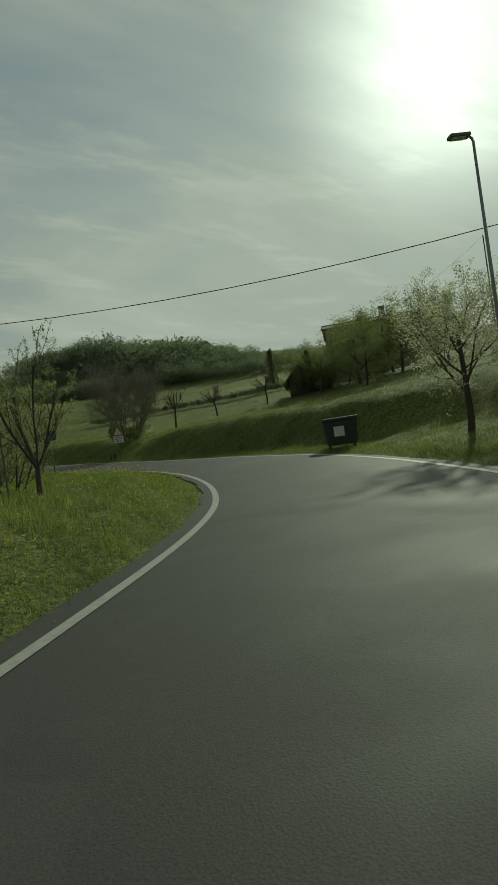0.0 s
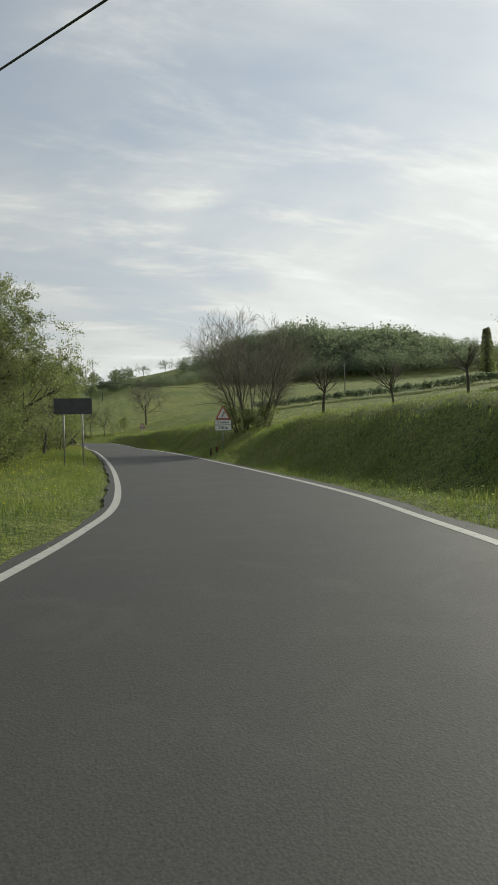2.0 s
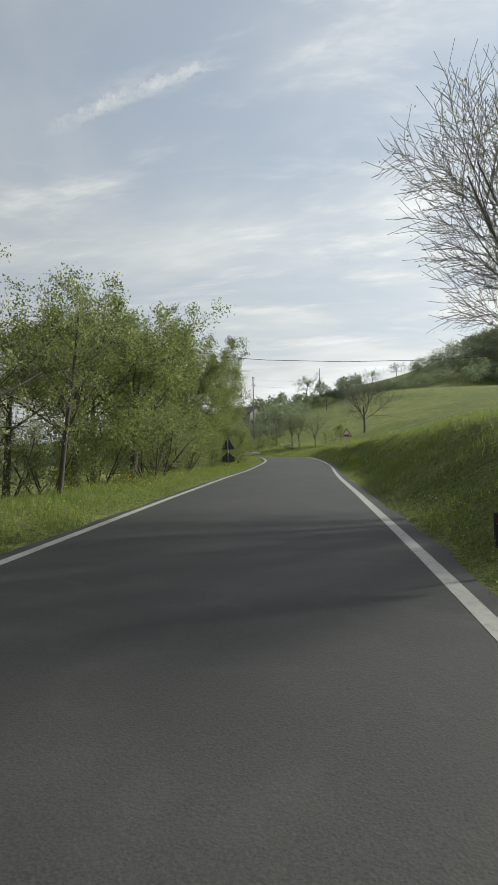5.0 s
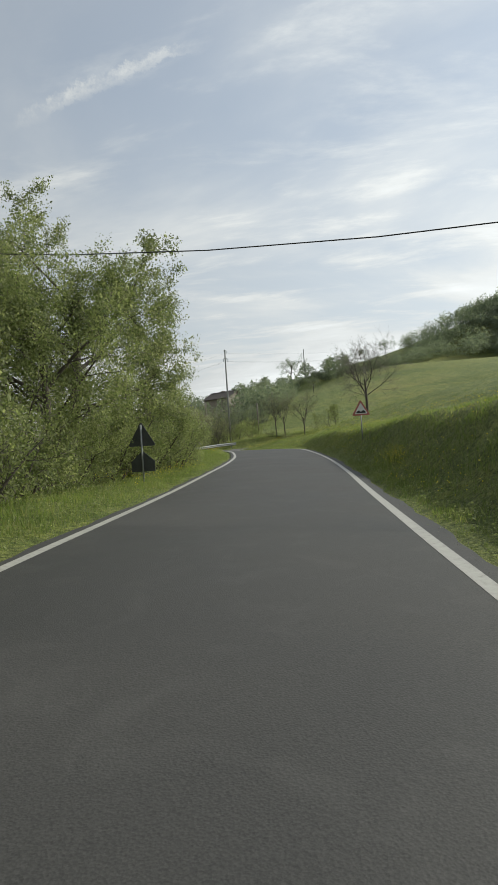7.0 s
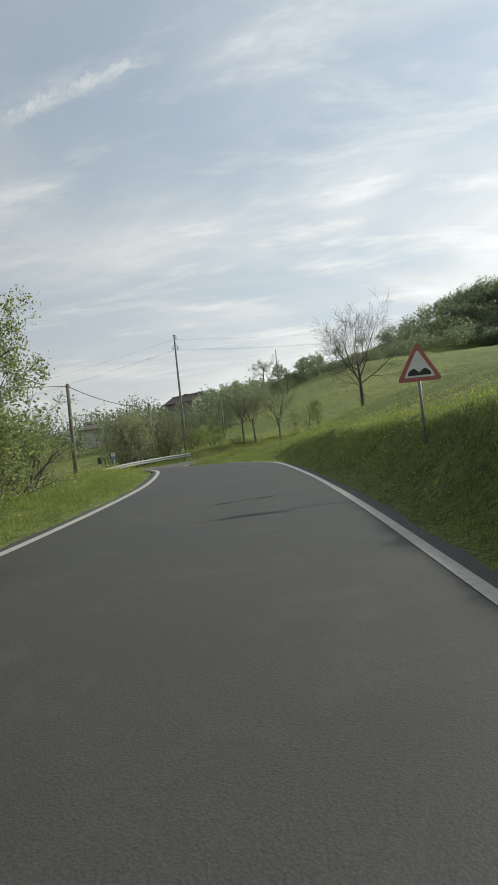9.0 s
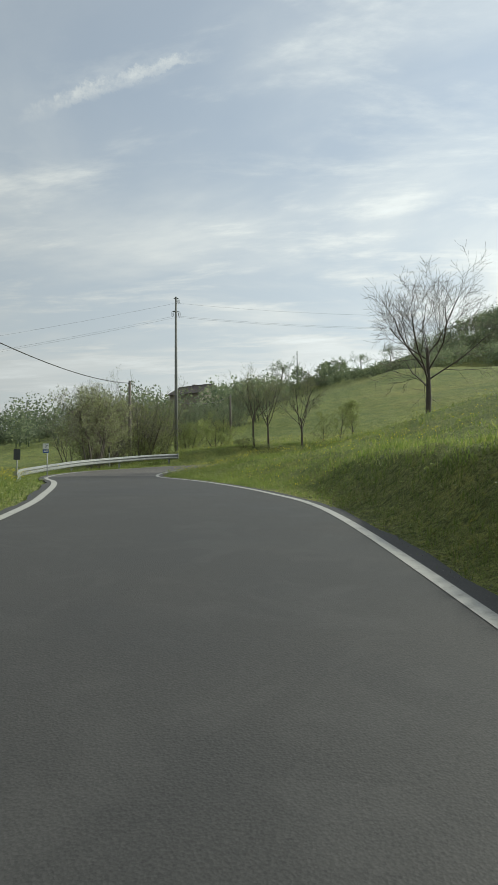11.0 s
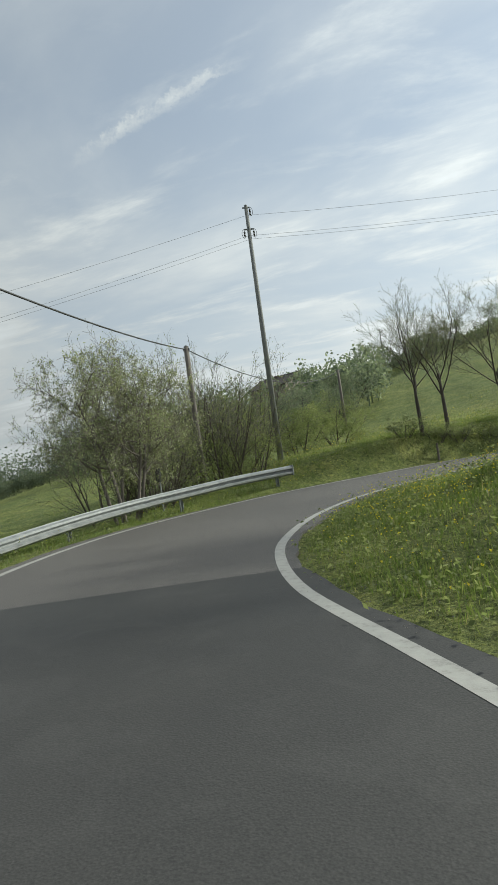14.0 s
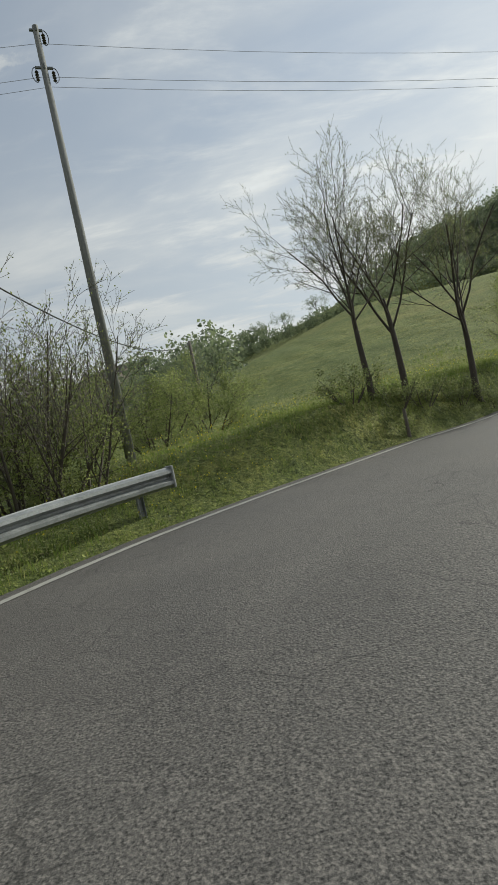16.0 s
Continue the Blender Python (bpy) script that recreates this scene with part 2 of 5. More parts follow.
def _grass_ground(nt, bsdf, out):
    c = coords(nt)
    big = noise_at(nt, c, 0.06, 6, 0.6, 0.5)
    mid = noise_at(nt, c, 0.9, 6, 0.65)
    fine = noise_at(nt, c, 14, 5, 0.75)
    a = ramp(nt, big, [(0.32, (0.150, 0.185, 0.068)), (0.52, (0.205, 0.232, 0.082)), (0.70, (0.270, 0.268, 0.100))])
    b = ramp(nt, mid, [(0.30, (0.62, 0.70, 0.6)), (0.55, (1.0, 1.0, 1.0)), (0.72, (1.30, 1.22, 1.0))])
    col = mixed(nt, 1.0, a, b, "MULTIPLY")
    f = ramp(nt, fine, [(0.34, (0.38, 0.42, 0.38)), (0.50, (0.95, 0.95, 0.92)), (0.62, (1.28, 1.24, 1.08))])
    tuft = ramp(nt, noise_at(nt, c, 6.5, 5, 0.7, 0.6), [(0.36, (0.48, 0.52, 0.48)), (0.52, (1.0, 1.0, 1.0)), (0.66, (1.22, 1.18, 1.05))])
    col = mixed(nt, 1.0, col, tuft, "MULTIPLY")
    col = mixed(nt, 1.0, col, f, "MULTIPLY")
    blades = ramp(nt, noise_at(nt, c, 55, 3, 0.7), [(0.36, (0.42, 0.45, 0.42)), (0.52, (0.95, 0.95, 0.95)), (0.66, (1.3, 1.26, 1.1))])
    col = mixed(nt, 0.85, col, blades, "MULTIPLY")
    dry = ramp(nt, noise_at(nt, c, 2.6, 6, 0.75), [(0.60, (0, 0, 0)), (0.72, (1, 1, 1))])
    col = mixed(nt, ranged(nt, dry, 0, 1, 0, 0.45), col, (0.20, 0.165, 0.095))
    # drifts of small yellow flowers, far off
    yl = ramp(nt, noise_at(nt, c, 0.12, 5, 0.7, 1.0), [(0.50, (0, 0, 0)), (0.68, (1, 1, 1))])
    dots = ramp(nt, noise_at(nt, c, 6.0, 4, 0.8), [(0.55, (0, 0, 0)), (0.70, (1, 1, 1))])
    fac = nt.nodes.new("ShaderNodeMath"); fac.operation = "MULTIPLY"
    nt.links.new(yl, fac.inputs[0]); nt.links.new(dots, fac.inputs[1])
    col = mixed(nt, fac.outputs[0], col, (0.34, 0.29, 0.03))
    nt.links.new(col, bsdf.inputs["Base Color"])
    bsdf.inputs["Roughness"].default_value = 0.85
    bsdf.inputs["Specular IOR Level"].default_value = 0.15
    bump(nt, bsdf, mixed(nt, 0.5, fine, mid), 1.0, 0.16)


GRASS_GROUND = material("grass_ground", _grass_ground)


def leafy(name, stops, through=0.45, rough=0.55):
    def build(nt, bsdf, out):
        isl = nt.nodes.new("ShaderNodeNewGeometry").outputs["Random Per Island"]
        col = ramp(nt, isl, stops)
        c = coords(nt)
        col = mixed(nt, 1.0, col, ramp(nt, noise_at(nt, c, 0.8, 3), [(0.3, (0.72, 0.75, 0.7)), (0.7, (1.2, 1.15, 1.1))]), "MULTIPLY")
        nt.links.new(col, bsdf.inputs["Base Color"])
        bsdf.inputs["Roughness"].default_value = rough
        bsdf.inputs["Specular IOR Level"].default_value = 0.25
        tr = nt.nodes.new("ShaderNodeBsdfTranslucent")
        nt.links.new(mixed(nt, 1.0, col, (1.22, 1.24, 0.86), "MULTIPLY"), tr.inputs[0])
        mx = nt.nodes.new("ShaderNodeMixShader")
        mx.inputs[0].default_value = through
        nt.links.new(bsdf.outputs[0], mx.inputs[1]); nt.links.new(tr.outputs[0], mx.inputs[2])
        nt.links.new(mx.outputs[0], out.inputs[0])
    return material(name, build)


LEAF = leafy("leaf_spring_green", [(0.0, (0.115, 0.145, 0.060)), (0.5, (0.195, 0.232, 0.105)), (1.0, (0.32, 0.345, 0.190))], 0.58)
LEAF_OAK = leafy("leaf_oak", [(0.0, (0.105, 0.130, 0.062)), (0.5, (0.185, 0.215, 0.110)), (1.0, (0.31, 0.335, 0.200))], 0.58)
LEAF_PALE = leafy("leaf_pale_bud", [(0.0, (0.16, 0.195, 0.085)), (0.5, (0.27, 0.305, 0.16)), (1.0, (0.43, 0.45, 0.32))])
# far foliage: bud grey, with haze painted in as a lighter, bluer tone
LEAF_HAZED = leafy("leaf_far_hazed", [(0.0, (0.125, 0.155, 0.130)), (0.5, (0.17, 0.205, 0.165)), (1.0, (0.225, 0.255, 0.205))], 0.6)
LEAF_WHITE = leafy("leaf_pale_blossom", [(0.0, (0.17, 0.20, 0.10)), (0.5, (0.31, 0.345, 0.20)), (1.0, (0.55, 0.56, 0.45))], 0.55)
BLOSSOM = leafy("blossom", [(0.0, (0.55, 0.53, 0.50)), (0.6, (0.70, 0.68, 0.66)), (1.0, (0.30, 0.34, 0.16))], 0.4)
GRASS_BLADE = leafy("grass_blade", [(0.0, (0.125, 0.178, 0.052)), (0.6, (0.185, 0.245, 0.074)), (0.9, (0.26, 0.285, 0.105)), (1.0, (0.36, 0.33, 0.18))], 0.5)
PETAL = leafy("yellow_petal", [(0.0, (0.62, 0.50, 0.03)), (1.0, (0.75, 0.66, 0.08))], 0.35)


def plain(name, lo, hi, scale=6, rough=0.7, metal=0.0, relief=0.2, depth=0.004, stretch=None):
    def build(nt, bsdf, out):
        c = coords(nt)
        if stretch:
            mp = nt.nodes.new("ShaderNodeMapping")
            mp.inputs["Scale"].default_value = stretch
            nt.links.new(c, mp.inputs[0])
            c = mp.outputs[0]
        n = noise_at(nt, c, scale, 6, 0.65)
        n2 = noise_at(nt, c, scale * 9, 4, 0.7)
        col = ramp(nt, n, [(0.3, lo), (0.7, hi)])
        col = mixed(nt, 1.0, col, ramp(nt, n2, [(0.3, (0.8, 0.8, 0.8)), (0.7, (1.12, 1.12, 1.12))]), "MULTIPLY")
        nt.links.new(col, bsdf.inputs["Base Color"])
        nt.links.new(ranged(nt, n, 0.3, 0.7, rough - 0.1, min(1.0, rough + 0.1)), bsdf.inputs["Roughness"])
        bsdf.inputs["Metallic"].default_value = metal
        if relief:
            bump(nt, bsdf, n2, relief, depth)
    return material(name, build)


BARK = plain("bark", (0.050, 0.042, 0.034), (0.115, 0.098, 0.080), 3, 0.9, 0, 0.8, 0.02, (1, 1, 0.25))
BARK_PALE = plain("bark_pale", (0.10, 0.085, 0.07), (0.20, 0.175, 0.15), 3, 0.9, 0, 0.6, 0.015, (1, 1, 0.3))
TWIG = plain("twig", (0.160, 0.138, 0.122), (0.250, 0.220, 0.195), 2, 0.9, 0, 0.0)
GALVANISED = plain("galvanised_steel", (0.23, 0.24, 0.24), (0.36, 0.37, 0.37), 5, 0.58, 0.55, 0.1, 0.002)
STEEL_DARK = plain("weathered_steel", (0.10, 0.11, 0.11), (0.20, 0.21, 0.21), 4, 0.6, 0.5, 0.15, 0.002)
SIGN_BACK = plain("sign_back_grey", (0.050, 0.055, 0.058), (0.085, 0.09, 0.092), 3, 0.6, 0.3, 0.05, 0.001)
CONCRETE = plain("concrete_pole", (0.15, 0.155, 0.15), (0.25, 0.25, 0.24), 3, 0.85, 0, 0.4, 0.005, (1, 1, 0.3))
WOOD_POLE = plain("weathered_wood_pole", (0.10, 0.085, 0.07), (0.21, 0.185, 0.16), 3, 0.85, 0, 0.5, 0.006, (1, 1, 0.12))
CABLE = plain("cable_black", (0.03, 0.03, 0.03), (0.05, 0.05, 0.05), 5, 0.6)
WIRE = plain("bare_wire", (0.20, 0.20, 0.21), (0.30, 0.30, 0.31), 5, 0.5, 0.6, 0)
CERAMIC = plain("dark_insulator", (0.035, 0.028, 0.024), (0.07, 0.055, 0.045), 5, 0.25, 0, 0)
SIGN_WHITE = plain("sign_white", (0.62, 0.62, 0.60), (0.76, 0.76, 0.74), 4, 0.45, 0, 0.05, 0.001)
SIGN_RED = plain("sign_red", (0.34, 0.10, 0.085), (0.42, 0.13, 0.11), 4, 0.45, 0, 0.05, 0.001)
SIGN_BLACK = plain("sign_black", (0.015, 0.015, 0.016), (0.03, 0.03, 0.03), 4, 0.5, 0, 0.0)
SIGN_BLUE = plain("sign_blue", (0.02, 0.05, 0.22), (0.03, 0.07, 0.28), 4, 0.5, 0, 0.0)
REFLECTOR = plain("red_reflector", (0.5, 0.03, 0.02), (0.6, 0.05, 0.03), 4, 0.2, 0, 0.0)
PLASTIC_DARK = plain("dark_green_plastic", (0.020, 0.035, 0.028), (0.035, 0.055, 0.042), 3, 0.5, 0, 0.1, 0.003)
RUBBER = plain("black_rubber", (0.015, 0.015, 0.015), (0.03, 0.03, 0.03), 4, 0.8, 0, 0.1, 0.003)
PLASTER = plain("aged_plaster", (0.22, 0.19, 0.16), (0.32, 0.285, 0.24), 0.8, 0.9, 0, 0.2, 0.01)
PLASTER_PALE = plain("pale_plaster", (0.45, 0.42, 0.37), (0.58, 0.54, 0.48), 0.8, 0.9, 0, 0.2, 0.01)
ROOF_DARK = plain("dark_old_tile", (0.06, 0.05, 0.045), (0.11, 0.09, 0.08), 2.5, 0.9, 0, 0.5, 0.02)
ROOF_TILE = plain("terracotta_tile", (0.10, 0.08, 0.068), (0.16, 0.125, 0.105), 2.5, 0.85, 0, 0.5, 0.02)
SHUTTER = plain("shutter_brown", (0.06, 0.035, 0.02), (0.10, 0.06, 0.035), 3, 0.6)
WINDOW_DARK = plain("window_glass_dark", (0.02, 0.025, 0.03), (0.03, 0.035, 0.04), 2, 0.08, 0, 0)


# ---- building helpers ----
def mesh_object(name, verts, faces, mat, parent=None, label="", smooth=False):
    me = bpy.data.meshes.new(name)
    me.from_pydata(np.asarray(verts, float).tolist() if isinstance(verts, np.ndarray) else verts, [], faces.tolist() if isinstance(faces, np.ndarray) else faces)
    me.materials.append(mat)
    if smooth:
        me.polygons.foreach_set("use_smooth", [True] * len(me.polygons))
    me.update()
    ob = new(name, me)
    if parent is not None:
        ob.parent = parent
    if label:
        ob["label"] = label
    return ob


def part(name, bm, mat, parent=None, label="", smooth=False):
    me = bpy.data.meshes.new(name)
    bm.to_mesh(me)
    bm.free()
    me.materials.append(mat)
    if smooth:
        me.polygons.foreach_set("use_smooth", [True] * len(me.polygons))
    ob = new(name, me)
    if parent is not None:
        ob.parent = parent
    if label:
        ob["label"] = label
    return ob


def thing(name, place, rz=0.0, label="", category="", group=""):
    ob = new(name)
    ob.empty_display_size = 0.2
    ob.matrix_basis = pose(*place, 0, 0, rz)
    return tagged(ob, label, category, group)


def box(sx, sy, sz, at=(0, 0, 0), bevel=0.0, rot=None):
    bm = bmesh.new()
    bmesh.ops.create_cube(bm, size=1)
    bmesh.ops.scale(bm, vec=(sx, sy, sz), verts=bm.verts)
    if bevel:
        bmesh.ops.bevel(bm, geom=bm.edges, offset=bevel, segments=2, affect="EDGES", profile=0.6)
    if rot:
        bmesh.ops.transform(bm, matrix=Euler([radians(a) for a in rot]).to_matrix().to_4x4(), verts=bm.verts)
    bmesh.ops.translate(bm, vec=at, verts=bm.verts)
    return bm


def rod(r0, r1, h, at=(0, 0, 0), sides=12, bevel=0.0):
    """An upright tapered rod standing at a place."""
    bm = bmesh.new()
    bmesh.ops.create_cone(bm, cap_ends=True, segments=sides, radius1=r0, radius2=r1, depth=h)
    if bevel:
        bmesh.ops.bevel(bm, geom=[e for e in bm.edges if abs(e.verts[0].co.z - e.verts[1].co.z) < 1e-6], offset=bevel, segments=2, affect="EDGES")
    bmesh.ops.translate(bm, vec=(at[0], at[1], at[2] + h / 2), verts=bm.verts)
    return bm


def plate(outline, depth, at=(0, 0, 0), bevel=0.0):
    """A flat plate in the xz plane from an outline of (x, z), facing -y, with its front at y=0."""
    bm = bmesh.new()
    f = bm.faces.new([bm.verts.new((x, 0, z)) for x, z in outline])
    r = bmesh.ops.extrude_face_region(bm, geom=[f])
    bmesh.ops.translate(bm, vec=(0, depth, 0), verts=[v for v in r["geom"] if isinstance(v, bmesh.types.BMVert)])
    bmesh.ops.recalc_face_normals(bm, faces=bm.faces)
    if bevel:
        bmesh.ops.bevel(bm, geom=bm.edges, offset=bevel, segments=1, affect="EDGES")
    bmesh.ops.translate(bm, vec=at, verts=bm.verts)
    return bm


def merge(bms):
    out = bmesh.new()
    for b in bms:
        tmp = bpy.data.meshes.new("tmp")
        b.to_mesh(tmp)
        b.free()
        out.from_mesh(tmp)
        bpy.data.meshes.remove(tmp)
    return out


def sweep(points, radius, sides=6):
    """A tube along points."""
    pts = np.asarray(points, float)
    tan = np.gradient(pts, axis=0)
    tan /= np.linalg.norm(tan, axis=1, keepdims=True)
    ref = np.where(np.abs(tan[:, 2:3]) > 0.9, [[1.0, 0, 0]], [[0, 0, 1.0]])
    u = np.cross(tan, ref)
    u /= np.linalg.norm(u, axis=1, keepdims=True)
    v = np.cross(tan, u)
    rad = np.broadcast_to(np.asarray(radius, float), len(pts))
    ang = np.arange(sides) * 2 * np.pi / sides
    verts = (pts[:, None] + rad[:, None, None] * (np.cos(ang)[None, :, None] * u[:, None] + np.sin(ang)[None, :, None] * v[:, None])).reshape(-1, 3)
    faces = []
    for i in range(len(pts) - 1):
        for j in range(sides):
            k = (j + 1) % sides
            faces.append((i * sides + j, i * sides + k, (i + 1) * sides + k, (i + 1) * sides + j))
    return verts, faces


def letters(text, size, mat, parent, at, rz=0.0, bold=0.0, name="lettering"):
    """Words in the built-in font, standing in the xz plane and facing -y."""
    cu = bpy.data.curves.new(name, "FONT")
    cu.body, cu.size, cu.align_x, cu.align_y, cu.extrude, cu.offset = text, size, "CENTER", "CENTER", 0.0015, bold
    tmp = bpy.data.objects.new(name, cu)
    scene.collection.objects.link(tmp)
    me = bpy.data.meshes.new_from_object(tmp.evaluated_get(bpy.context.evaluated_depsgraph_get()))
    bpy.data.objects.remove(tmp)
    me.materials.clear()
    me.materials.append(mat)
    ob = new(name, me)
    ob.parent = parent
    ob.matrix_basis = pose(*at, 90, 0, rz)
    return ob


# ---- the lie of the road and the land ----
# centre line: x, y, height, half width between the edge lines
ROAD_A = [
    (-21.00, -14.00, 1.40, 2.70), (-13.00, -10.00, 1.28, 2.70), (-6.60, -5.60, 1.15, 2.68), (-0.00, 0.00, 1.05, 2.69), (3.36, 3.09, 0.99, 2.77),
    (6.33, 6.24, 0.96, 2.80), (8.74, 9.56, 0.96, 2.76), (10.54, 13.07, 1.07, 2.66), (11.72, 16.67, 1.22, 2.53), (12.51, 20.32, 1.30, 2.33),
    (13.02, 24.02, 1.38, 2.27), (13.22, 31.88, 1.54, 2.37), (12.94, 40.32, 1.83, 2.33), (12.46, 49.11, 2.12, 2.29), (11.94, 57.97, 2.35, 2.29),
    (11.47, 66.37, 2.49, 2.43),
]
ROAD_B = [
    (11.05, 73.94, 2.66, 2.59), (10.58, 80.98, 2.92, 2.54), (9.84, 87.56, 3.20, 2.49), (8.70, 93.65, 3.49, 2.53), (7.64, 96.52, 3.60, 2.43),
    (6.36, 99.29, 3.66, 2.32), (4.98, 101.99, 3.67, 2.29), (3.57, 104.55, 3.65, 2.31), (2.22, 107.09, 3.64, 2.29), (1.37, 109.64, 3.67, 2.34),
    (1.08, 111.75, 3.72, 2.45), (1.22, 113.75, 3.79, 2.52), (1.80, 115.85, 3.85, 2.51), (2.95, 117.75, 3.94, 2.48), (4.45, 119.45, 4.02, 2.42),
    (8.03, 122.74, 4.14, 2.30), (11.84, 125.92, 4.24, 2.26), (19.50, 132.00, 4.90, 2.25), (29.00, 138.00, 6.20, 2.25), (46.00, 146.00, 9.50, 2.25),
]


def spline(points, step):
    """Catmull-Rom through the points, then evenly spaced."""
    a = np.array(points, float)
    p = np.vstack([2 * a[0] - a[1], a, 2 * a[-1] - a[-2]])
    u = (np.arange(24) / 24)[None, :, None]
    p0, p1, p2, p3 = (q[:, None] for q in (p[:-3], p[1:-2], p[2:-1], p[3:]))
    r = 0.5 * (2 * p1 + (p2 - p0) * u + (2 * p0 - 5 * p1 + 4 * p2 - p3) * u**2 + (3 * p1 - p0 - 3 * p2 + p3) * u**3)
    r = np.vstack([r.reshape(-1, a.shape[1]), a[-1:]])
    s = np.r_[0, np.cumsum(np.hypot(*np.diff(r[:, :2], axis=0).T))]
    t = np.linspace(0, s[-1], int(s[-1] / step) + 1)
    return np.stack([np.interp(t, s, r[:, k]) for k in range(r.shape[1])], 1), t


LINE, STATION = spline(ROAD_A + ROAD_B, 0.5)
TANGENT = np.gradient(LINE[:, :2], axis=0)
TANGENT /= np.linalg.norm(TANGENT, axis=1, keepdims=True)
RIGHT = np.c_[TANGENT[:, 1], -TANGENT[:, 0]]
APEX = int(np.argmin(np.hypot(LINE[:, 0] - 1.1, LINE[:, 1] - 111.75)))
START = int(np.argmin(np.hypot(LINE[:, 0], LINE[:, 1])))
S0 = STATION[START]


# the road's fall to one side, as a slope, by metres from the first camera place
BANKING = [(0, 0.004), (16, 0.005), (24, 0.008), (32, 0.002), (40, -0.005), (56, -0.012), (64, -0.021), (72, -0.020), (80, -0.031), (88, -0.026), (96, -0.019), (104, -0.023), (112, -0.009), (120, 0.003), (128, 0.004), (144, -0.003)]
CANT = np.interp(STATION - S0, [p[0] for p in BANKING], [p[1] for p in BANKING])


def smooth(x, lo, hi):
    t = np.clip((x - lo) / (hi - lo), 0, 1)
    return t * t * (3 - 2 * t)


def along(s, pairs):
    """A value that changes along the road, by metres from the first camera place."""
    return np.interp(s, [p[0] for p in pairs], [p[1] for p in pairs])


BANK = [(-30, 0.6), (0, 1.2), (8, 1.8), (14, 1.9), (22, 1.95), (32, 1.95), (40, 2.0), (46, 1.4), (50, 1.4), (58, 2.1), (70, 2.15), (80, 1.75), (88, 1.4), (96, 1.25), (102, 0.9), (108, 0.6), (112, 0.45), (130, 0.4)]
BANK_FOOT = [(-30, 7.0), (8, 6.5), (15, 6.2), (21, 4.6), (25, 2.0), (30, 0.9), (38, 0.8), (42, 0.4), (56, 0.4), (60, 0.9), (80, 0.7), (92, 0.45), (98, 0.5), (106, 1.4), (130, 1.5)]
BANK_WIDE = [(-30, 3.4), (70, 3.2), (82, 2.0), (97, 1.7), (106, 3.0), (130, 3.4)]
MOUND = [(-30, 0.7), (0, 0.7), (14, 0.65), (20, 0.45), (26, 0.2), (40, 0.15), (90, 0.1), (104, 0.1), (112, -0.05), (122, 0.0), (126, 0.35), (129, 1.1), (132, 1.3), (140, 1.3), (150, 0.9)]
MOUND_WIDE = [(-30, 2.3), (122, 2.3), (129, 1.3), (150, 1.4)]
FALL = [(-30, 0.0), (14, 0.0), (26, -0.3), (40, -0.5), (70, -0.9), (96, -1.6), (112, -1.6), (120, -1.2), (127, -0.1), (132, 0.3), (150, 0.6)]

# heights of the open land: x, y, z
LAND = [
    (-60, -60, 3), (60, -70, 8), (0, -35, 2.5), (22, 8, 4.2), (35, 33, 5.8), (24, 46, 4.5), (32, 52, 5.2), (53, 68, 9.5),
    (28, 88, 7.5), (17.5, 117, 8.6), (9.5, 131, 5.6), (14, 122, 5.2), (45, 168, 16.5), (60, 140, 13.5), (70, 110, 12.5), (30, 215, 25), (73, 242, 28.5),
    (90, 240, 32), (60, 262, 39.5), (85, 282, 53.5), (148, 255, 48), (110, 160, 22), (8, 300, 29.5), (4, 328, 38), (-6, 225, 14.5), (-12, 190, 13), (-20, 168, 9.0), (2, 148, 7.0), (-2, 128, 5.0),
]
LAND_FAR = [
    (-8, 108, 2.6), (-6, 75, 1.2), (-2, 40, 0.8), (-8, 18, 1.2), (-36, 104, 0.6), (-63, 90, -6.5), (-30, 60, -0.6), (-47, 163, 4.4), (-45, 173, 6.4), (-41, 181, 7.8), (-60, 193, 5.2), (-76, 180, 1.0), (-95, 218, 2.5), (-70, 235, 4.0), (-150, 150, -1), (-120, 60, 2),
    (-300, 300, 2), (0, 600, 62), (300, 300, 55), (250, 50, 30), (-300, -100, 12), (100, -300, 15), (-100, -400, 10),
]


def _tps():
    pts = np.array(LAND + LAND_FAR, float)
    n = len(pts)
    d = np.hypot(pts[:, None, 0] - pts[None, :, 0], pts[:, None, 1] - pts[None, :, 1])
    k = np.where(d > 0, d, 0.0)
    a = np.zeros((n + 3, n + 3))
    a[:n, :n] = -k - np.eye(n) * 0 + np.eye(n) * -0.8
    a[:n, n:] = np.c_[np.ones(n), pts[:, :2]]
    a[n:, :n] = a[:n, n:].T
    w = np.linalg.solve(a, np.r_[pts[:, 2], 0, 0, 0])

    def height(x, y):
        dd = np.hypot(x[..., None] - pts[:, 0], y[..., None] - pts[:, 1])
        return -(dd * w[:n]).sum(-1) + w[n] + w[n + 1] * x + w[n + 2] * y
    return height


open_land = _tps()


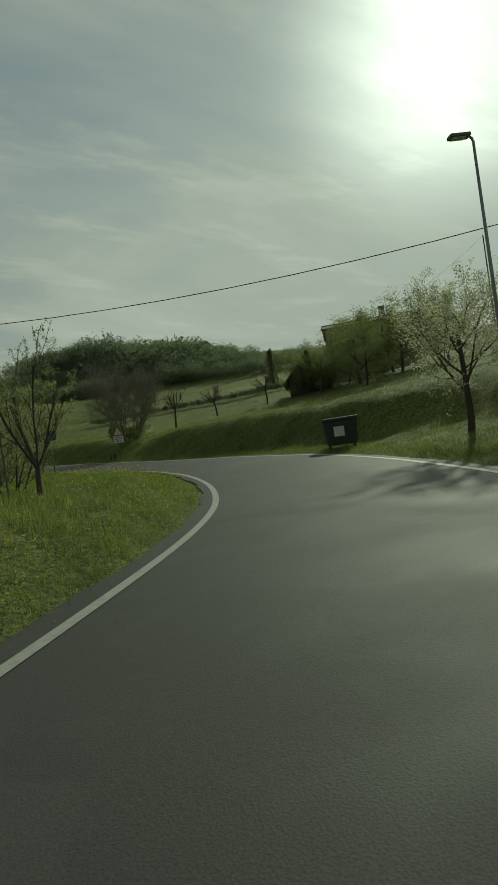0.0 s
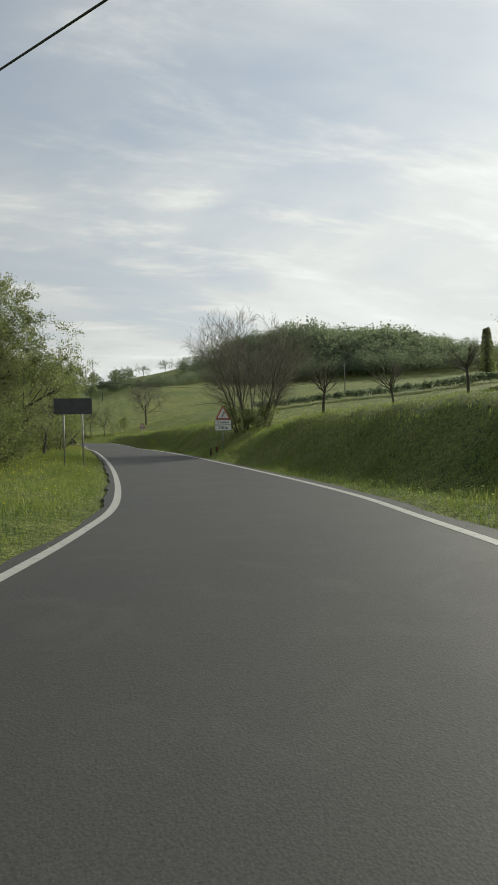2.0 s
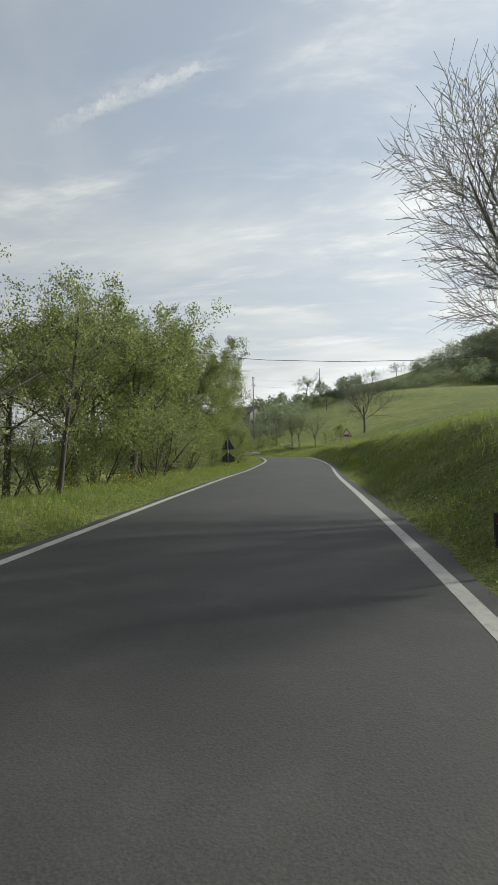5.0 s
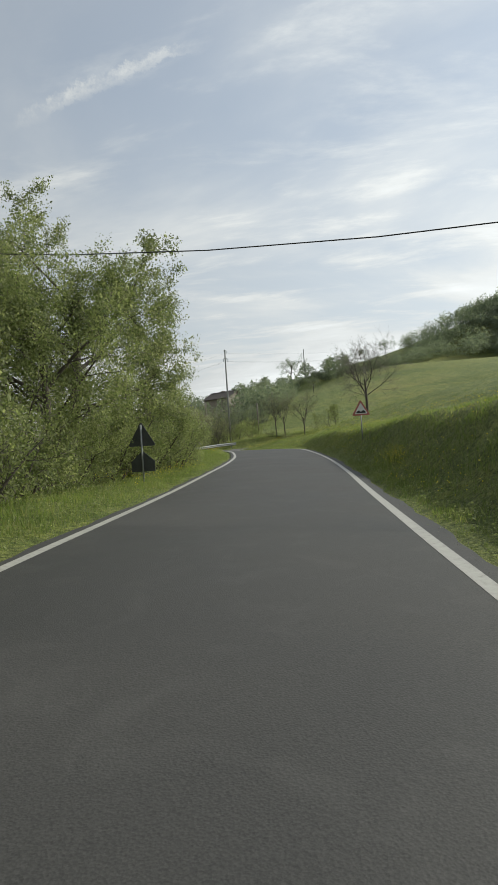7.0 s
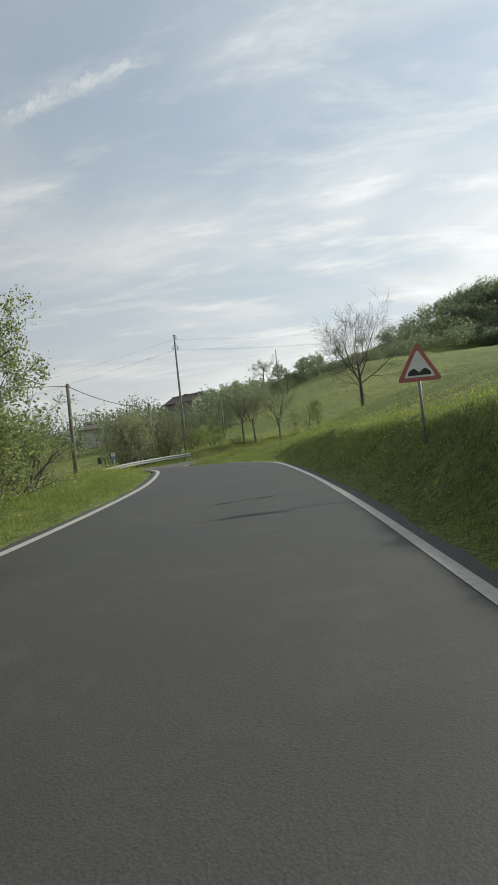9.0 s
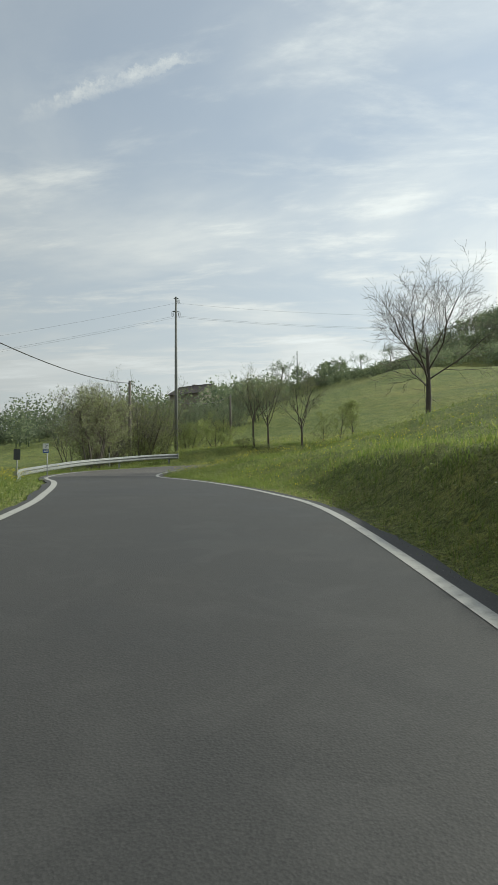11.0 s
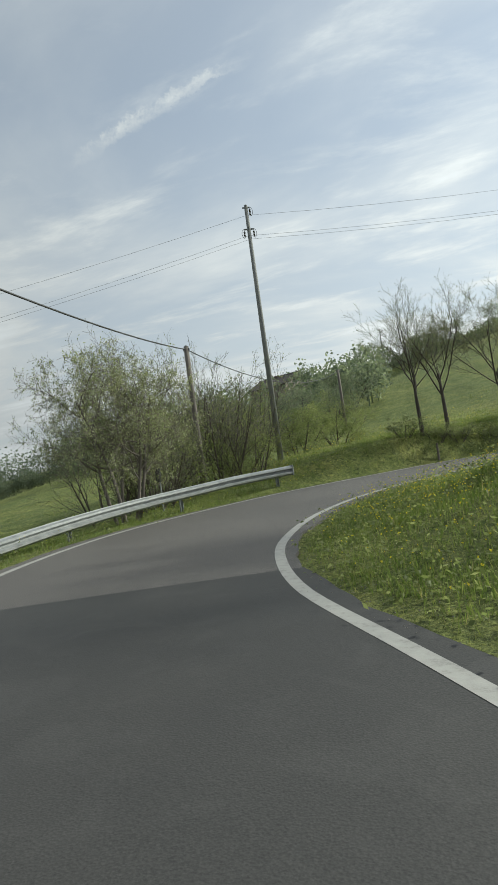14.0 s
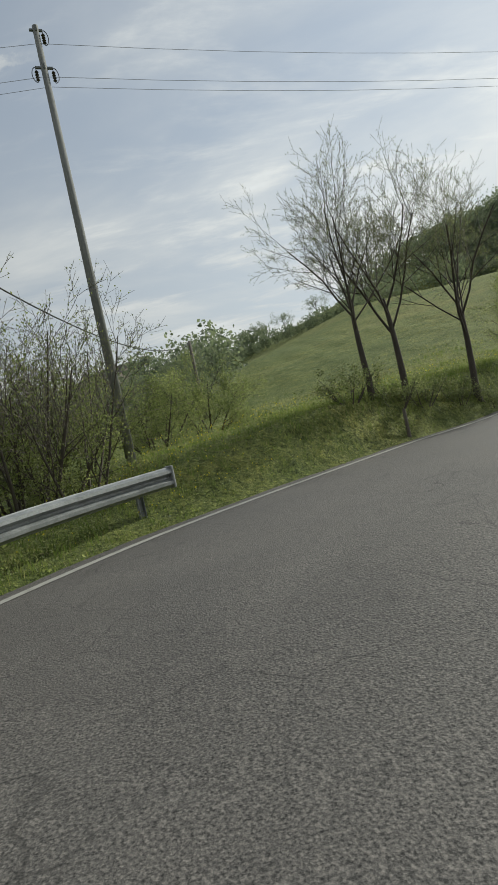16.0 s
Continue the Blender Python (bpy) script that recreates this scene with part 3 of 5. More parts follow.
def ground_z(x, y):
    """The height of the ground, for arrays of places."""
    x, y = np.atleast_1d(np.asarray(x, float)), np.atleast_1d(np.asarray(y, float))
    out = np.empty(x.shape)
    for c in range(0, len(x), 4000):
        sl = slice(c, c + 4000)
        px, py = x[sl], y[sl]
        land = open_land(np.clip(px, -420, 420), np.clip(py, -420, 620))
        num, den = land / 11.0**2, np.full(len(px), 1 / 11.0**2)
        cut = np.full(len(px), 1e9)
        bed = np.zeros(len(px))
        for lo, hi in ((0, APEX + 1), (APEX, len(LINE))):
            seg = LINE[lo:hi]
            dd = np.hypot(px[:, None] - seg[:, 0], py[:, None] - seg[:, 1])
            k = dd.argmin(1)
            off = (px - seg[k, 0]) * RIGHT[lo + k, 0] + (py - seg[k, 1]) * RIGHT[lo + k, 1]
            side = np.sign(off)
            d = dd[np.arange(len(px)), k]
            over = np.maximum(d - seg[k, 3], 0.0)
            s = STATION[lo + k] - S0
            h = seg[k, 2] + CANT[lo + k] * np.clip(off, -3.4, 3.4)
            right = along(s, BANK) * smooth(over, along(s, BANK_FOOT), along(s, BANK_FOOT) + along(s, BANK_WIDE))
            left = along(s, MOUND) * smooth(over, 0.3, 0.3 + along(s, MOUND_WIDE)) + along(s, FALL) * smooth(over, 2.5, 10)
            h = h + np.where(side > 0, right, left)
            wgt = 1 / np.maximum(over, 0.12) ** 2 / (1 + (over / 9) ** 2)
            num, den = num + wgt * h, den + wgt
            near = over < cut
            bed = np.where(near, seg[k, 2] + CANT[lo + k] * np.clip(off, -3.4, 3.4), bed)
            cut = np.minimum(cut, over)
        z = num / den
        rough = 0.05 * np.sin(px * 1.7 + 1.3 * np.sin(py * 0.9)) + 0.04 * np.sin(py * 2.3 + px * 0.6) + 0.10 * np.sin(px * 0.31 + 2) * np.sin(py * 0.27)
        z = z + rough * smooth(cut, 0.8, 3.0)
        flat = 1 - smooth(cut, 0.28, 0.75)
        out[sl] = z * (1 - flat) + (bed - 0.05) * flat
    return out


def gz(x, y):
    return float(ground_z([x], [y])[0])


def steps(pieces):
    out = [pieces[0][0]]
    for _, to, step in pieces:
        n = max(1, round((to - out[-1]) / step))
        out += list(out[-1] + (to - out[-1]) * np.arange(1, n + 1) / n)
    return np.array(out)


def build_ground():
    xs = steps([(-1600, -600, 200), (0, -200, 50), (0, -60, 10), (0, -20, 2), (0, -6, 0.7), (0, 24, 0.4), (0, 50, 1.2), (0, 140, 4), (0, 400, 20), (0, 1600, 150)])
    ys = steps([(-1200, -300, 150), (0, -60, 24), (0, -14, 3), (0, 0, 0.8), (0, 132, 0.5), (0, 170, 1.5), (0, 260, 4), (0, 500, 20), (0, 2000, 150)])
    gx, gy = np.meshgrid(xs, ys)
    z = ground_z(gx.ravel(), gy.ravel())
    v = np.c_[gx.ravel(), gy.ravel(), z]
    nx, ny = len(xs), len(ys)
    i = (np.arange(ny - 1)[:, None] * nx + np.arange(nx - 1)).ravel()
    ob = mesh_object("ground", v, np.c_[i, i + 1, i + nx + 1, i + nx], GRASS_GROUND, smooth=True)
    return tagged(ob, "rolling green meadow land with grassy banks beside the road", "ground", kind="structure")


def ribbon(name, lo, hi, a, b, lift, mat, thick=0.0, crown=0.0, edge_noise=0.0):
    """A strip along the road between stations lo and hi; a and b: its sides, as functions of (half width, station)."""
    k = np.arange(lo, hi)
    cols = []
    n = 7 if crown else 2
    for j in range(n):
        f = j / (n - 1)
        off = a(LINE[k, 3], STATION[k] - S0) * (1 - f) + b(LINE[k, 3], STATION[k] - S0) * f
        if edge_noise and j in (0, n - 1):
            off = off + (1 if j else -1) * edge_noise * (np.sin(STATION[k] * 2.1) + np.sin(STATION[k] * 5.3 + 1) * 0.6 + np.sin(STATION[k] * 0.7) * 0.8)
        z = LINE[k, 2] + CANT[k] * off + lift + crown * (1 - (off / 3.2) ** 2)
        cols.append(np.c_[LINE[k, 0] + RIGHT[k, 0] * off, LINE[k, 1] + RIGHT[k, 1] * off, z])
    v = np.stack(cols, 1)
    m = len(k)
    verts = v.reshape(-1, 3)
    i = (np.arange(m - 1)[:, None] * n + np.arange(n - 1)).ravel()
    faces = np.c_[i, i + 1, i + n + 1, i + n].tolist()
    if thick:
        base = len(verts)
        low = verts.copy()
        low[:, 2] -= thick
        verts = np.vstack([verts, low])
        for r in range(m - 1):
            p, q = r * n, (r + 1) * n
            faces.append((p, q, base + q, base + p))
            p, q = r * n + n - 1, (r + 1) * n + n - 1
            faces.append((q, p, base + p, base + q))
    return mesh_object(name, verts, faces, mat, smooth=not thick)


build_ground()
SEAM = int(np.argmin(np.hypot(LINE[:, 0] - 1.85, LINE[:, 1] - 108.2)))
KERB = 0.42
tagged(ribbon("road_1", 0, SEAM + 1, lambda w, s: -w - np.interp(s, [8, 24], [KERB, 0.24]), lambda w, s: w + np.interp(s, [18, 34, 98, 106], [KERB, 0.30, 0.30, 0.28]), 0.0, ASPHALT, 0.12, 0.02, 0.035), "dark grey asphalt country road", "road", kind="structure")
tagged(ribbon("road_2", SEAM, len(LINE), lambda w, s: -w - KERB, lambda w, s: w + 0.26, -0.002, ASPHALT_OLD, 0.12, 0.02, 0.035), "worn pale grey asphalt with coarse stones", "road", kind="structure")
for side, nm in ((-1, "edge_line_1"), (1, "edge_line_2")):
    tagged(ribbon(nm, 0, len(LINE), lambda w, s, side=side: side * w - 0.075, lambda w, s, side=side: side * w + 0.075, 0.013, PAINT), "worn white painted edge line", "road marking", kind="structure")


# ---- trees ----
def grow(rng, spec):
    """Limbs of one tree as polylines (points, radii, level), about the origin."""
    limbs = []
    tips = []

    def limb(start, way, length, r0, level):
        n = 5 if level == 0 else (2 if level == spec["levels"] else (4 if level == 1 else 3))
        pts, p, d = [start], start.copy(), way / np.linalg.norm(way)
        wob = spec["wobble"] * (0.5 if level == 0 else 1.0)
        for _ in range(n):
            d = d + rng.normal(0, wob, 3) + np.array([0, 0, spec["lift"][min(level, 3)]])
            d /= np.linalg.norm(d)
            p = p + d * length / n
            pts.append(p.copy())
        pts = np.array(pts)
        rad = r0 * np.linspace(1, spec["taper"] if level < spec["levels"] else 0.35, n + 1)
        limbs.append((pts, rad, level))
        if level >= spec["levels"]:
            tips.append(pts)
            return
        if level == spec["levels"] - 1:
            tips.append(pts[n // 2:])
        kids = spec["kids"][level]
        kids = max(1, int(round(kids * rng.uniform(0.8, 1.2))))
        lo = spec["first"] if level == 0 else 0.25
        for i in range(kids):
            f = lo + (1 - lo) * (i + rng.uniform(0.2, 0.8)) / kids
            q = f * n
            a = min(int(q), n - 1)
            at = pts[a] + (pts[a + 1] - pts[a]) * (q - a)
            rr = np.interp(q, np.arange(n + 1), rad) * rng.uniform(0.38, 0.6)
            az = i * 2.4 + rng.uniform(-0.5, 0.5) + level
            ang = radians(spec["angle"][min(level, len(spec["angle"]) - 1)] * rng.uniform(0.75, 1.25))
            dloc = pts[a + 1] - pts[a]
            dloc /= np.linalg.norm(dloc)
            ref = np.array([1.0, 0, 0]) if abs(dloc[2]) > 0.8 else np.array([0, 0, 1.0])
            u = np.cross(dloc, ref); u /= np.linalg.norm(u)
            v = np.cross(dloc, u)
            w = dloc * math.cos(ang) + (u * math.cos(az) + v * math.sin(az)) * math.sin(ang)
            ln = length * spec["ratio"][min(level, len(spec["ratio"]) - 1)] * rng.uniform(0.75, 1.2)
            if level == 0:
                ln *= 1 - spec["cone"] * (f - lo) / (1 - lo + 1e-6)
            limb(at, w, ln, rr, level + 1)

    stems = spec.get("stems", 1)
    for i in range(stems):
        az = i * 2.4 + rng.uniform(-0.4, 0.4)
        lean = radians(spec.get("splay", 0)) * rng.uniform(0.5, 1.0)
        way = np.array([math.sin(lean) * math.cos(az), math.sin(lean) * math.sin(az), math.cos(lean)])
        st = np.array([math.cos(az), math.sin(az), 0]) * (0.18 * stems ** 0.5 if stems > 1 else 0.0) + np.array([0, 0, -0.15])
        limb(st, way, spec["trunk"] * (rng.uniform(0.75, 1.05) if stems > 1 else 1.0), spec["radius"], 0)
    return limbs, tips


def tubes(limbs, thin=0.004):
    vs, fs, base = [], [], 0
    for pts, rad, level in limbs:
        sides = 8 if level == 0 else (5 if level == 1 else 3)
        v, f = sweep(pts, np.maximum(rad, thin), sides)
        vs.append(v)
        fs += [tuple(base + k for k in q) for q in f]
        base += len(v)
    return np.vstack(vs), fs


def leaves(rng, tips, count, size, spread, droop=0.0, cluster=1, clump=0.0):
    """Small bent leaves scattered about the twigs: each of two triangles folded along the middle."""
    segs = np.concatenate([np.stack([t[:-1], t[1:]], 1) for t in tips])
    n = count // cluster
    pick = rng.integers(0, len(segs), n)
    f = rng.uniform(0, 1, (n, 1))
    c = segs[pick, 0] * (1 - f) + segs[pick, 1] * f + rng.normal(0, spread, (n, 3))
    if cluster > 1:
        c = np.repeat(c, cluster, 0) + np.clip(rng.normal(0, 1, (n * cluster, 3)), -1.5, 1.5) * (clump or size * 1.2)
    n = len(c)
    a = rng.normal(0, 1, (n, 3)); a[:, 2] -= droop
    a /= np.linalg.norm(a, axis=1, keepdims=True)
    b = np.cross(a, rng.normal(0, 1, (n, 3)))
    b /= np.linalg.norm(b, axis=1, keepdims=True)
    nrm = np.cross(a, b)
    s = size * rng.uniform(0.6, 1.35, (n, 1))
    v = np.stack([c - a * s * 0.6, c + b * s * 0.42 + nrm * s * 0.12, c + a * s * 0.75, c - b * s * 0.42 + nrm * s * 0.12], 1).reshape(-1, 3)
    i = np.arange(n)[:, None] * 4
    faces = np.concatenate([i + [0, 1, 2], i + [0, 2, 3]], 0)
    return v, faces


def tree(name, spec, seed, label, category="tree", group="", leaf=None, count=0, size=0.09, spread=0.12, cluster=1, bark=None, second=None, clump=0.0):
    rng = np.random.default_rng(seed)
    limbs, tips = grow(rng, spec)
    root = thing(name, (0, 0, 0), 0, label, category, group)
    cut = spec["levels"]
    bark = bark or BARK
    wood = [l for l in limbs if l[2] < cut]
    twig = [l for l in limbs if l[2] >= cut]
    v, f = tubes(wood)
    mesh_object("trunk", v, f, bark, root, smooth=True)
    if twig:
        v, f = tubes(twig, spec.get("thin", 0.004))
        mesh_object("twig_work", v, f, TWIG, root)["kind"] = "stuff"
    if leaf:
        v, f = leaves(rng, tips, count, size, spread, 0.3, cluster, clump)
        mesh_object("crown", v, f, leaf, root)
    if second:
        v, f = leaves(rng, tips, second[1], second[2], spread, 0.2, 2)
        mesh_object("blossom", v, f, second[0], root)
    return root


BROAD = dict(levels=4, trunk=4.6, radius=0.16, taper=0.45, wobble=0.13, lift=(0.02, 0.05, 0.03, 0.02), first=0.35, kids=(8, 5, 4, 3), angle=(58, 48, 45, 45), ratio=(0.78, 0.55, 0.52, 0.5), cone=0.35)
OAK = dict(levels=4, trunk=7.0, radius=0.30, taper=0.35, wobble=0.14, lift=(0.02, 0.04, 0.02, 0.0), first=0.20, kids=(12, 6, 5, 4), angle=(66, 50, 48, 45), ratio=(0.64, 0.55, 0.5, 0.5), cone=0.14)
SLIM = dict(levels=3, trunk=5.5, radius=0.09, taper=0.25, wobble=0.09, lift=(0.03, 0.09, 0.06, 0.03), first=0.28, kids=(11, 5, 4), angle=(45, 42, 42), ratio=(0.38, 0.5, 0.5), cone=0.45)
SPRAY = dict(levels=3, trunk=3.6, radius=0.042, taper=0.3, wobble=0.09, lift=(0.0, 0.06, 0.05, 0.04), first=0.15, kids=(11, 8, 8), angle=(34, 36, 36), ratio=(0.52, 0.5, 0.5), cone=0.35, stems=11, splay=30, thin=0.0035)
THICKET = dict(levels=3, trunk=2.6, radius=0.045, taper=0.3, wobble=0.12, lift=(0.0, 0.05, 0.04, 0.03), first=0.12, kids=(6, 4, 3), angle=(45, 42, 42), ratio=(0.5, 0.5, 0.5), cone=0.3, stems=6, splay=42)
POLLARD = dict(levels=3, trunk=2.3, radius=0.11, taper=0.75, wobble=0.07, lift=(0.0, 0.12, 0.08, 0.05), first=0.7, kids=(9, 6, 5), angle=(50, 35, 35), ratio=(0.65, 0.5, 0.5), cone=0.0)
WHITE = dict(levels=4, trunk=4.3, radius=0.085, taper=0.45, wobble=0.17, lift=(0.0, 0.04, 0.04, 0.02), first=0.32, kids=(10, 7, 6, 5), angle=(54, 48, 46, 44), ratio=(0.50, 0.52, 0.5, 0.5), cone=0.2, stems=5, splay=22, thin=0.0045)
FORKED = dict(levels=4, trunk=3.6, radius=0.13, taper=0.5, wobble=0.10, lift=(0.0, 0.10, 0.08, 0.05), first=0.6, kids=(6, 7, 6, 5), angle=(36, 34, 36, 38), ratio=(0.95, 0.5, 0.48, 0.45), cone=0.0, thin=0.004)


def plant(proto, x, y, turn=0.0, scale=1.0, tall=1.0, sink=0.0, label="", lean=0.0):
    m = pose(x, y, gz(x, y) - sink, 0, lean, turn) @ Matrix.Diagonal((scale, scale, scale * tall, 1))
    if not proto.get("used"):
        proto["used"] = 1
        proto.matrix_basis = m
        ob = proto
    else:
        ob = copy_thing(proto, m)
        ob.matrix_basis = m
    if label:
        ob["label"] = label
    return ob


T_LEAFY = tree("tree", BROAD, 11, "young roadside tree in fresh spring leaf", group="roadside trees", leaf=LEAF, count=24000, size=0.070, spread=0.10, cluster=16, clump=0.16)
T_LEAFY2 = tree("tree", dict(BROAD, kids=(8, 5, 4, 3)), 12, "roadside tree with thin pale spring leaves", group="roadside trees", leaf=LEAF_PALE, count=12000, size=0.052, spread=0.10, cluster=5, clump=0.08)
T_DENSE = tree("tree", dict(BROAD, first=0.12, kids=(10, 5, 4, 3)), 37, "leafy roadside tree, green down to the ground", group="roadside trees", leaf=LEAF, count=58000, size=0.050, spread=0.08, cluster=16, clump=0.14)
T_OAK = tree("oak_tree", OAK, 13, "tall oak tree with dense fresh leaves", group="roadside trees", leaf=LEAF_OAK, count=100000, size=0.058, spread=0.05, cluster=14, clump=0.12)
T_GARDEN = tree("broad_tree", dict(BROAD, levels=3, first=0.15, kids=(8, 4, 3)), 34, "dark broad tree in front of the gabled house", group="garden trees", leaf=LEAF_OAK, count=9500, size=0.095, spread=0.28)
T_SLIM = tree("slim_tree", SLIM, 14, "slim tree with sparse fresh leaves", group="slim trees", leaf=LEAF, count=5000, size=0.05, spread=0.10)
# the pale bark here puts some haze into the stems' colour
T_SPRAY = tree("bare_shrub", SPRAY, 15, "large many-stemmed bare shrub beside the road sign", "shrub", leaf=LEAF_PALE, count=9000, size=0.024, spread=0.04, bark=BARK_PALE)
T_THICK = tree("bush", THICKET, 16, "dense green roadside bush", "bush", group="roadside bushes", leaf=LEAF, count=5800, size=0.064, spread=0.09, cluster=9, clump=0.14)
T_THICK2 = tree("bush", THICKET, 17, "pale budding bush with many thin stems", "bush", group="roadside bushes", leaf=LEAF_PALE, count=3600, size=0.042, spread=0.07)
T_FULL = tree("bush", dict(THICKET, first=0.05, stems=6, kids=(6, 3, 3)), 38, "full leafy green bush at the road edge", "bush", group="roadside bushes", leaf=LEAF, count=15000, size=0.048, spread=0.12, cluster=8, clump=0.12)
T_STEMS = tree("bush", dict(SPRAY, trunk=2.9, radius=0.035, stems=6, kids=(7, 4, 4), splay=30), 39, "tall budding bush of many thin grey stems", "bush", group="bare bushes", leaf=LEAF, count=2600, size=0.030, spread=0.05)
T_UPRIGHT = tree("tree", dict(SLIM, trunk=4.6, kids=(14, 5, 4), angle=(38, 38, 40)), 40, "small upright tree in dense fresh leaf", group="trees by the bend", leaf=LEAF, count=9000, size=0.055, spread=0.13, cluster=4)
T_LOW = tree("bush", dict(THICKET, levels=2, stems=7, kids=(6, 4)), 35, "low dark bramble along the field edge", "bush", group="roadside bushes", leaf=LEAF_OAK, count=1800, size=0.11, spread=0.16)
T_COPSE = tree("bush", dict(THICKET, levels=2, stems=7, kids=(7, 4)), 36, "grey-green bush in the thicket beyond the bend", "bush", group="thicket bushes", leaf=LEAF_HAZED, count=4200, size=0.066, spread=0.13, cluster=3)
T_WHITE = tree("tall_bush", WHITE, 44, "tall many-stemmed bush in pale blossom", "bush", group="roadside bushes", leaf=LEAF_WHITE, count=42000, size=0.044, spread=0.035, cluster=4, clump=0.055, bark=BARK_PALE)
T_FAR = tree("tree", dict(BROAD, levels=3, kids=(8, 5, 3)), 25, "distant tree in thin spring leaf", group="distant trees", leaf=LEAF_HAZED, count=4600, size=0.09, spread=0.16, cluster=4)
T_POLLARD = tree("pollarded_tree", POLLARD, 18, "pollarded tree with bare upright shoots in the meadow", group="meadow trees", leaf=LEAF_PALE, count=600, size=0.03, spread=0.04)
T_FORKED = tree("poplar_tree", FORKED, 19, "bare forked tree with budding twigs by the bend", group="trees by the bend", leaf=LEAF_OAK, count=11000, size=0.028, spread=0.03)
T_BARE = tree("bare_tree", dict(BROAD, trunk=4.0, first=0.5, radius=0.16, kids=(11, 7, 6, 6), thin=0.005, angle=(50, 42, 42, 42), lift=(0.02, 0.12, 0.06, 0.03), cone=0.1), 20, "leafless round-crowned tree on the meadow slope", group="meadow trees", bark=BARK)

# left of the road, from the first bend to the straight
plant(tree("fruit_tree", dict(BROAD, trunk=0.95, radius=0.085, taper=0.8, first=0.74, levels=3, kids=(7, 7, 4), wobble=0.07, lift=(0.0, 0.17, 0.16, 0.12), angle=(38, 28, 28), ratio=(2.6, 0.42, 0.36), cone=0.0), 21, "small fruit tree with upright budding shoots", "tree", leaf=LEAF_PALE, count=6500, size=0.036, spread=0.022, cluster=6, clump=0.035), 3.25, 13.5, 20, 0.86, 1.05, lean=9)
plant(T_THICK2, 2.0, 18.5, 10, 0.9)
plant(T_THICK2, 3.2, 16.6, 210, 0.75)
plant(T_THICK2, 2.6, 22.5, 80, 0.85)
plant(tree("oak_tree", dict(OAK, trunk=6.2, radius=0.26, first=0.22, kids=(13, 7, 5, 4), wobble=0.17, lift=(0.02, 0.05, 0.04, 0.02), ratio=(0.66, 0.55, 0.5, 0.5)), 26, "spreading oak in fresh leaf with dark limbs showing", group="roadside trees", leaf=LEAF_OAK, count=72000, size=0.064, spread=0.05, cluster=12, clump=0.11), 4.9, 41.0, 150, 1.05, 0.95)
plant(T_LEAFY2, 5.0, 27.5, 140, 0.66)
for i, (x, y, s) in enumerate(((5.3, 34.5, 0.85), (4.6, 36.6, 0.95), (4.4, 32.6, 0.8), (3.6, 35.2, 1.0), (2.6, 31.0, 0.9), (6.0, 35.0, 0.95))):
    plant(T_FULL if i % 2 else T_THICK, x, y, 70 * i + 25, s)
plant(T_THICK, 5.6, 31.2, 30, 0.75)
plant(T_LEAFY2, 4.6, 44.5, 220, 0.72)
plant(T_SLIM, 6.9, 39.6, 40, 0.72)
plant(T_SLIM, 5.8, 42.0, 160, 0.8)
plant(T_LEAFY2, 5.0, 46.5, 300, 0.85, 1.2)
plant(T_SLIM, 6.7, 50.3, 100, 0.95)
plant(T_LEAFY, 4.0, 52.0, 10, 0.85)
for i, (x, y, s) in enumerate(((5.0, 54.5, 0.95), (6.0, 57.5, 1.02), (3.4, 59.5, 0.98), (3.6, 64.5, 0.72))):
    plant(T_LEAFY2 if i == 3 else T_LEAFY, x, y, 70 * i, s)
for i, (x, y, s) in enumerate(((6.8, 57.5, 0.9), (6.6, 62.5, 0.75), (5.4, 65.8, 0.7), (5.0, 47.0, 0.7), (4.2, 51.5, 0.8))):
    plant(T_THICK if i % 2 else T_THICK2, x, y, 50 * i + 15, s)
for i, (x, y, s) in enumerate(((4.6, 53.3, 0.8), (5.0, 56.2, 0.9), (5.4, 60.4, 0.95), (5.2, 63.4, 0.9))):
    plant(T_FULL, x, y, 75 * i + 20, s, 1.15)
# round the oak
plant(T_OAK, 3.2, 74.0, 0, 1.02, 1.08)
plant(T_DENSE, 4.4, 69.8, 200, 1.10, 1.05)
plant(T_LEAFY, 2.6, 67.6, 80, 1.0, 1.08)
for i, (x, y, s) in enumerate(((5.0, 73.2, 1.05), (5.5, 75.5, 1.0), (6.0, 78.2, 0.85), (5.1, 69.2, 0.85), (4.9, 67.2, 0.8), (5.3, 72.4, 0.9))):
    plant(T_FULL, x, y, 40 * i, s)
plant(T_LEAFY, 3.0, 83.5, 60, 0.80)
for i, (x, y, s) in enumerate(((4.4, 82.0, 1.0), (3.0, 86.0, 1.1), (5.4, 79.8, 0.8), (1.4, 90.5, 1.0), (-0.6, 95.0, 0.9))):
    plant(T_THICK2 if i % 2 else T_THICK, x, y, 65 * i, s)
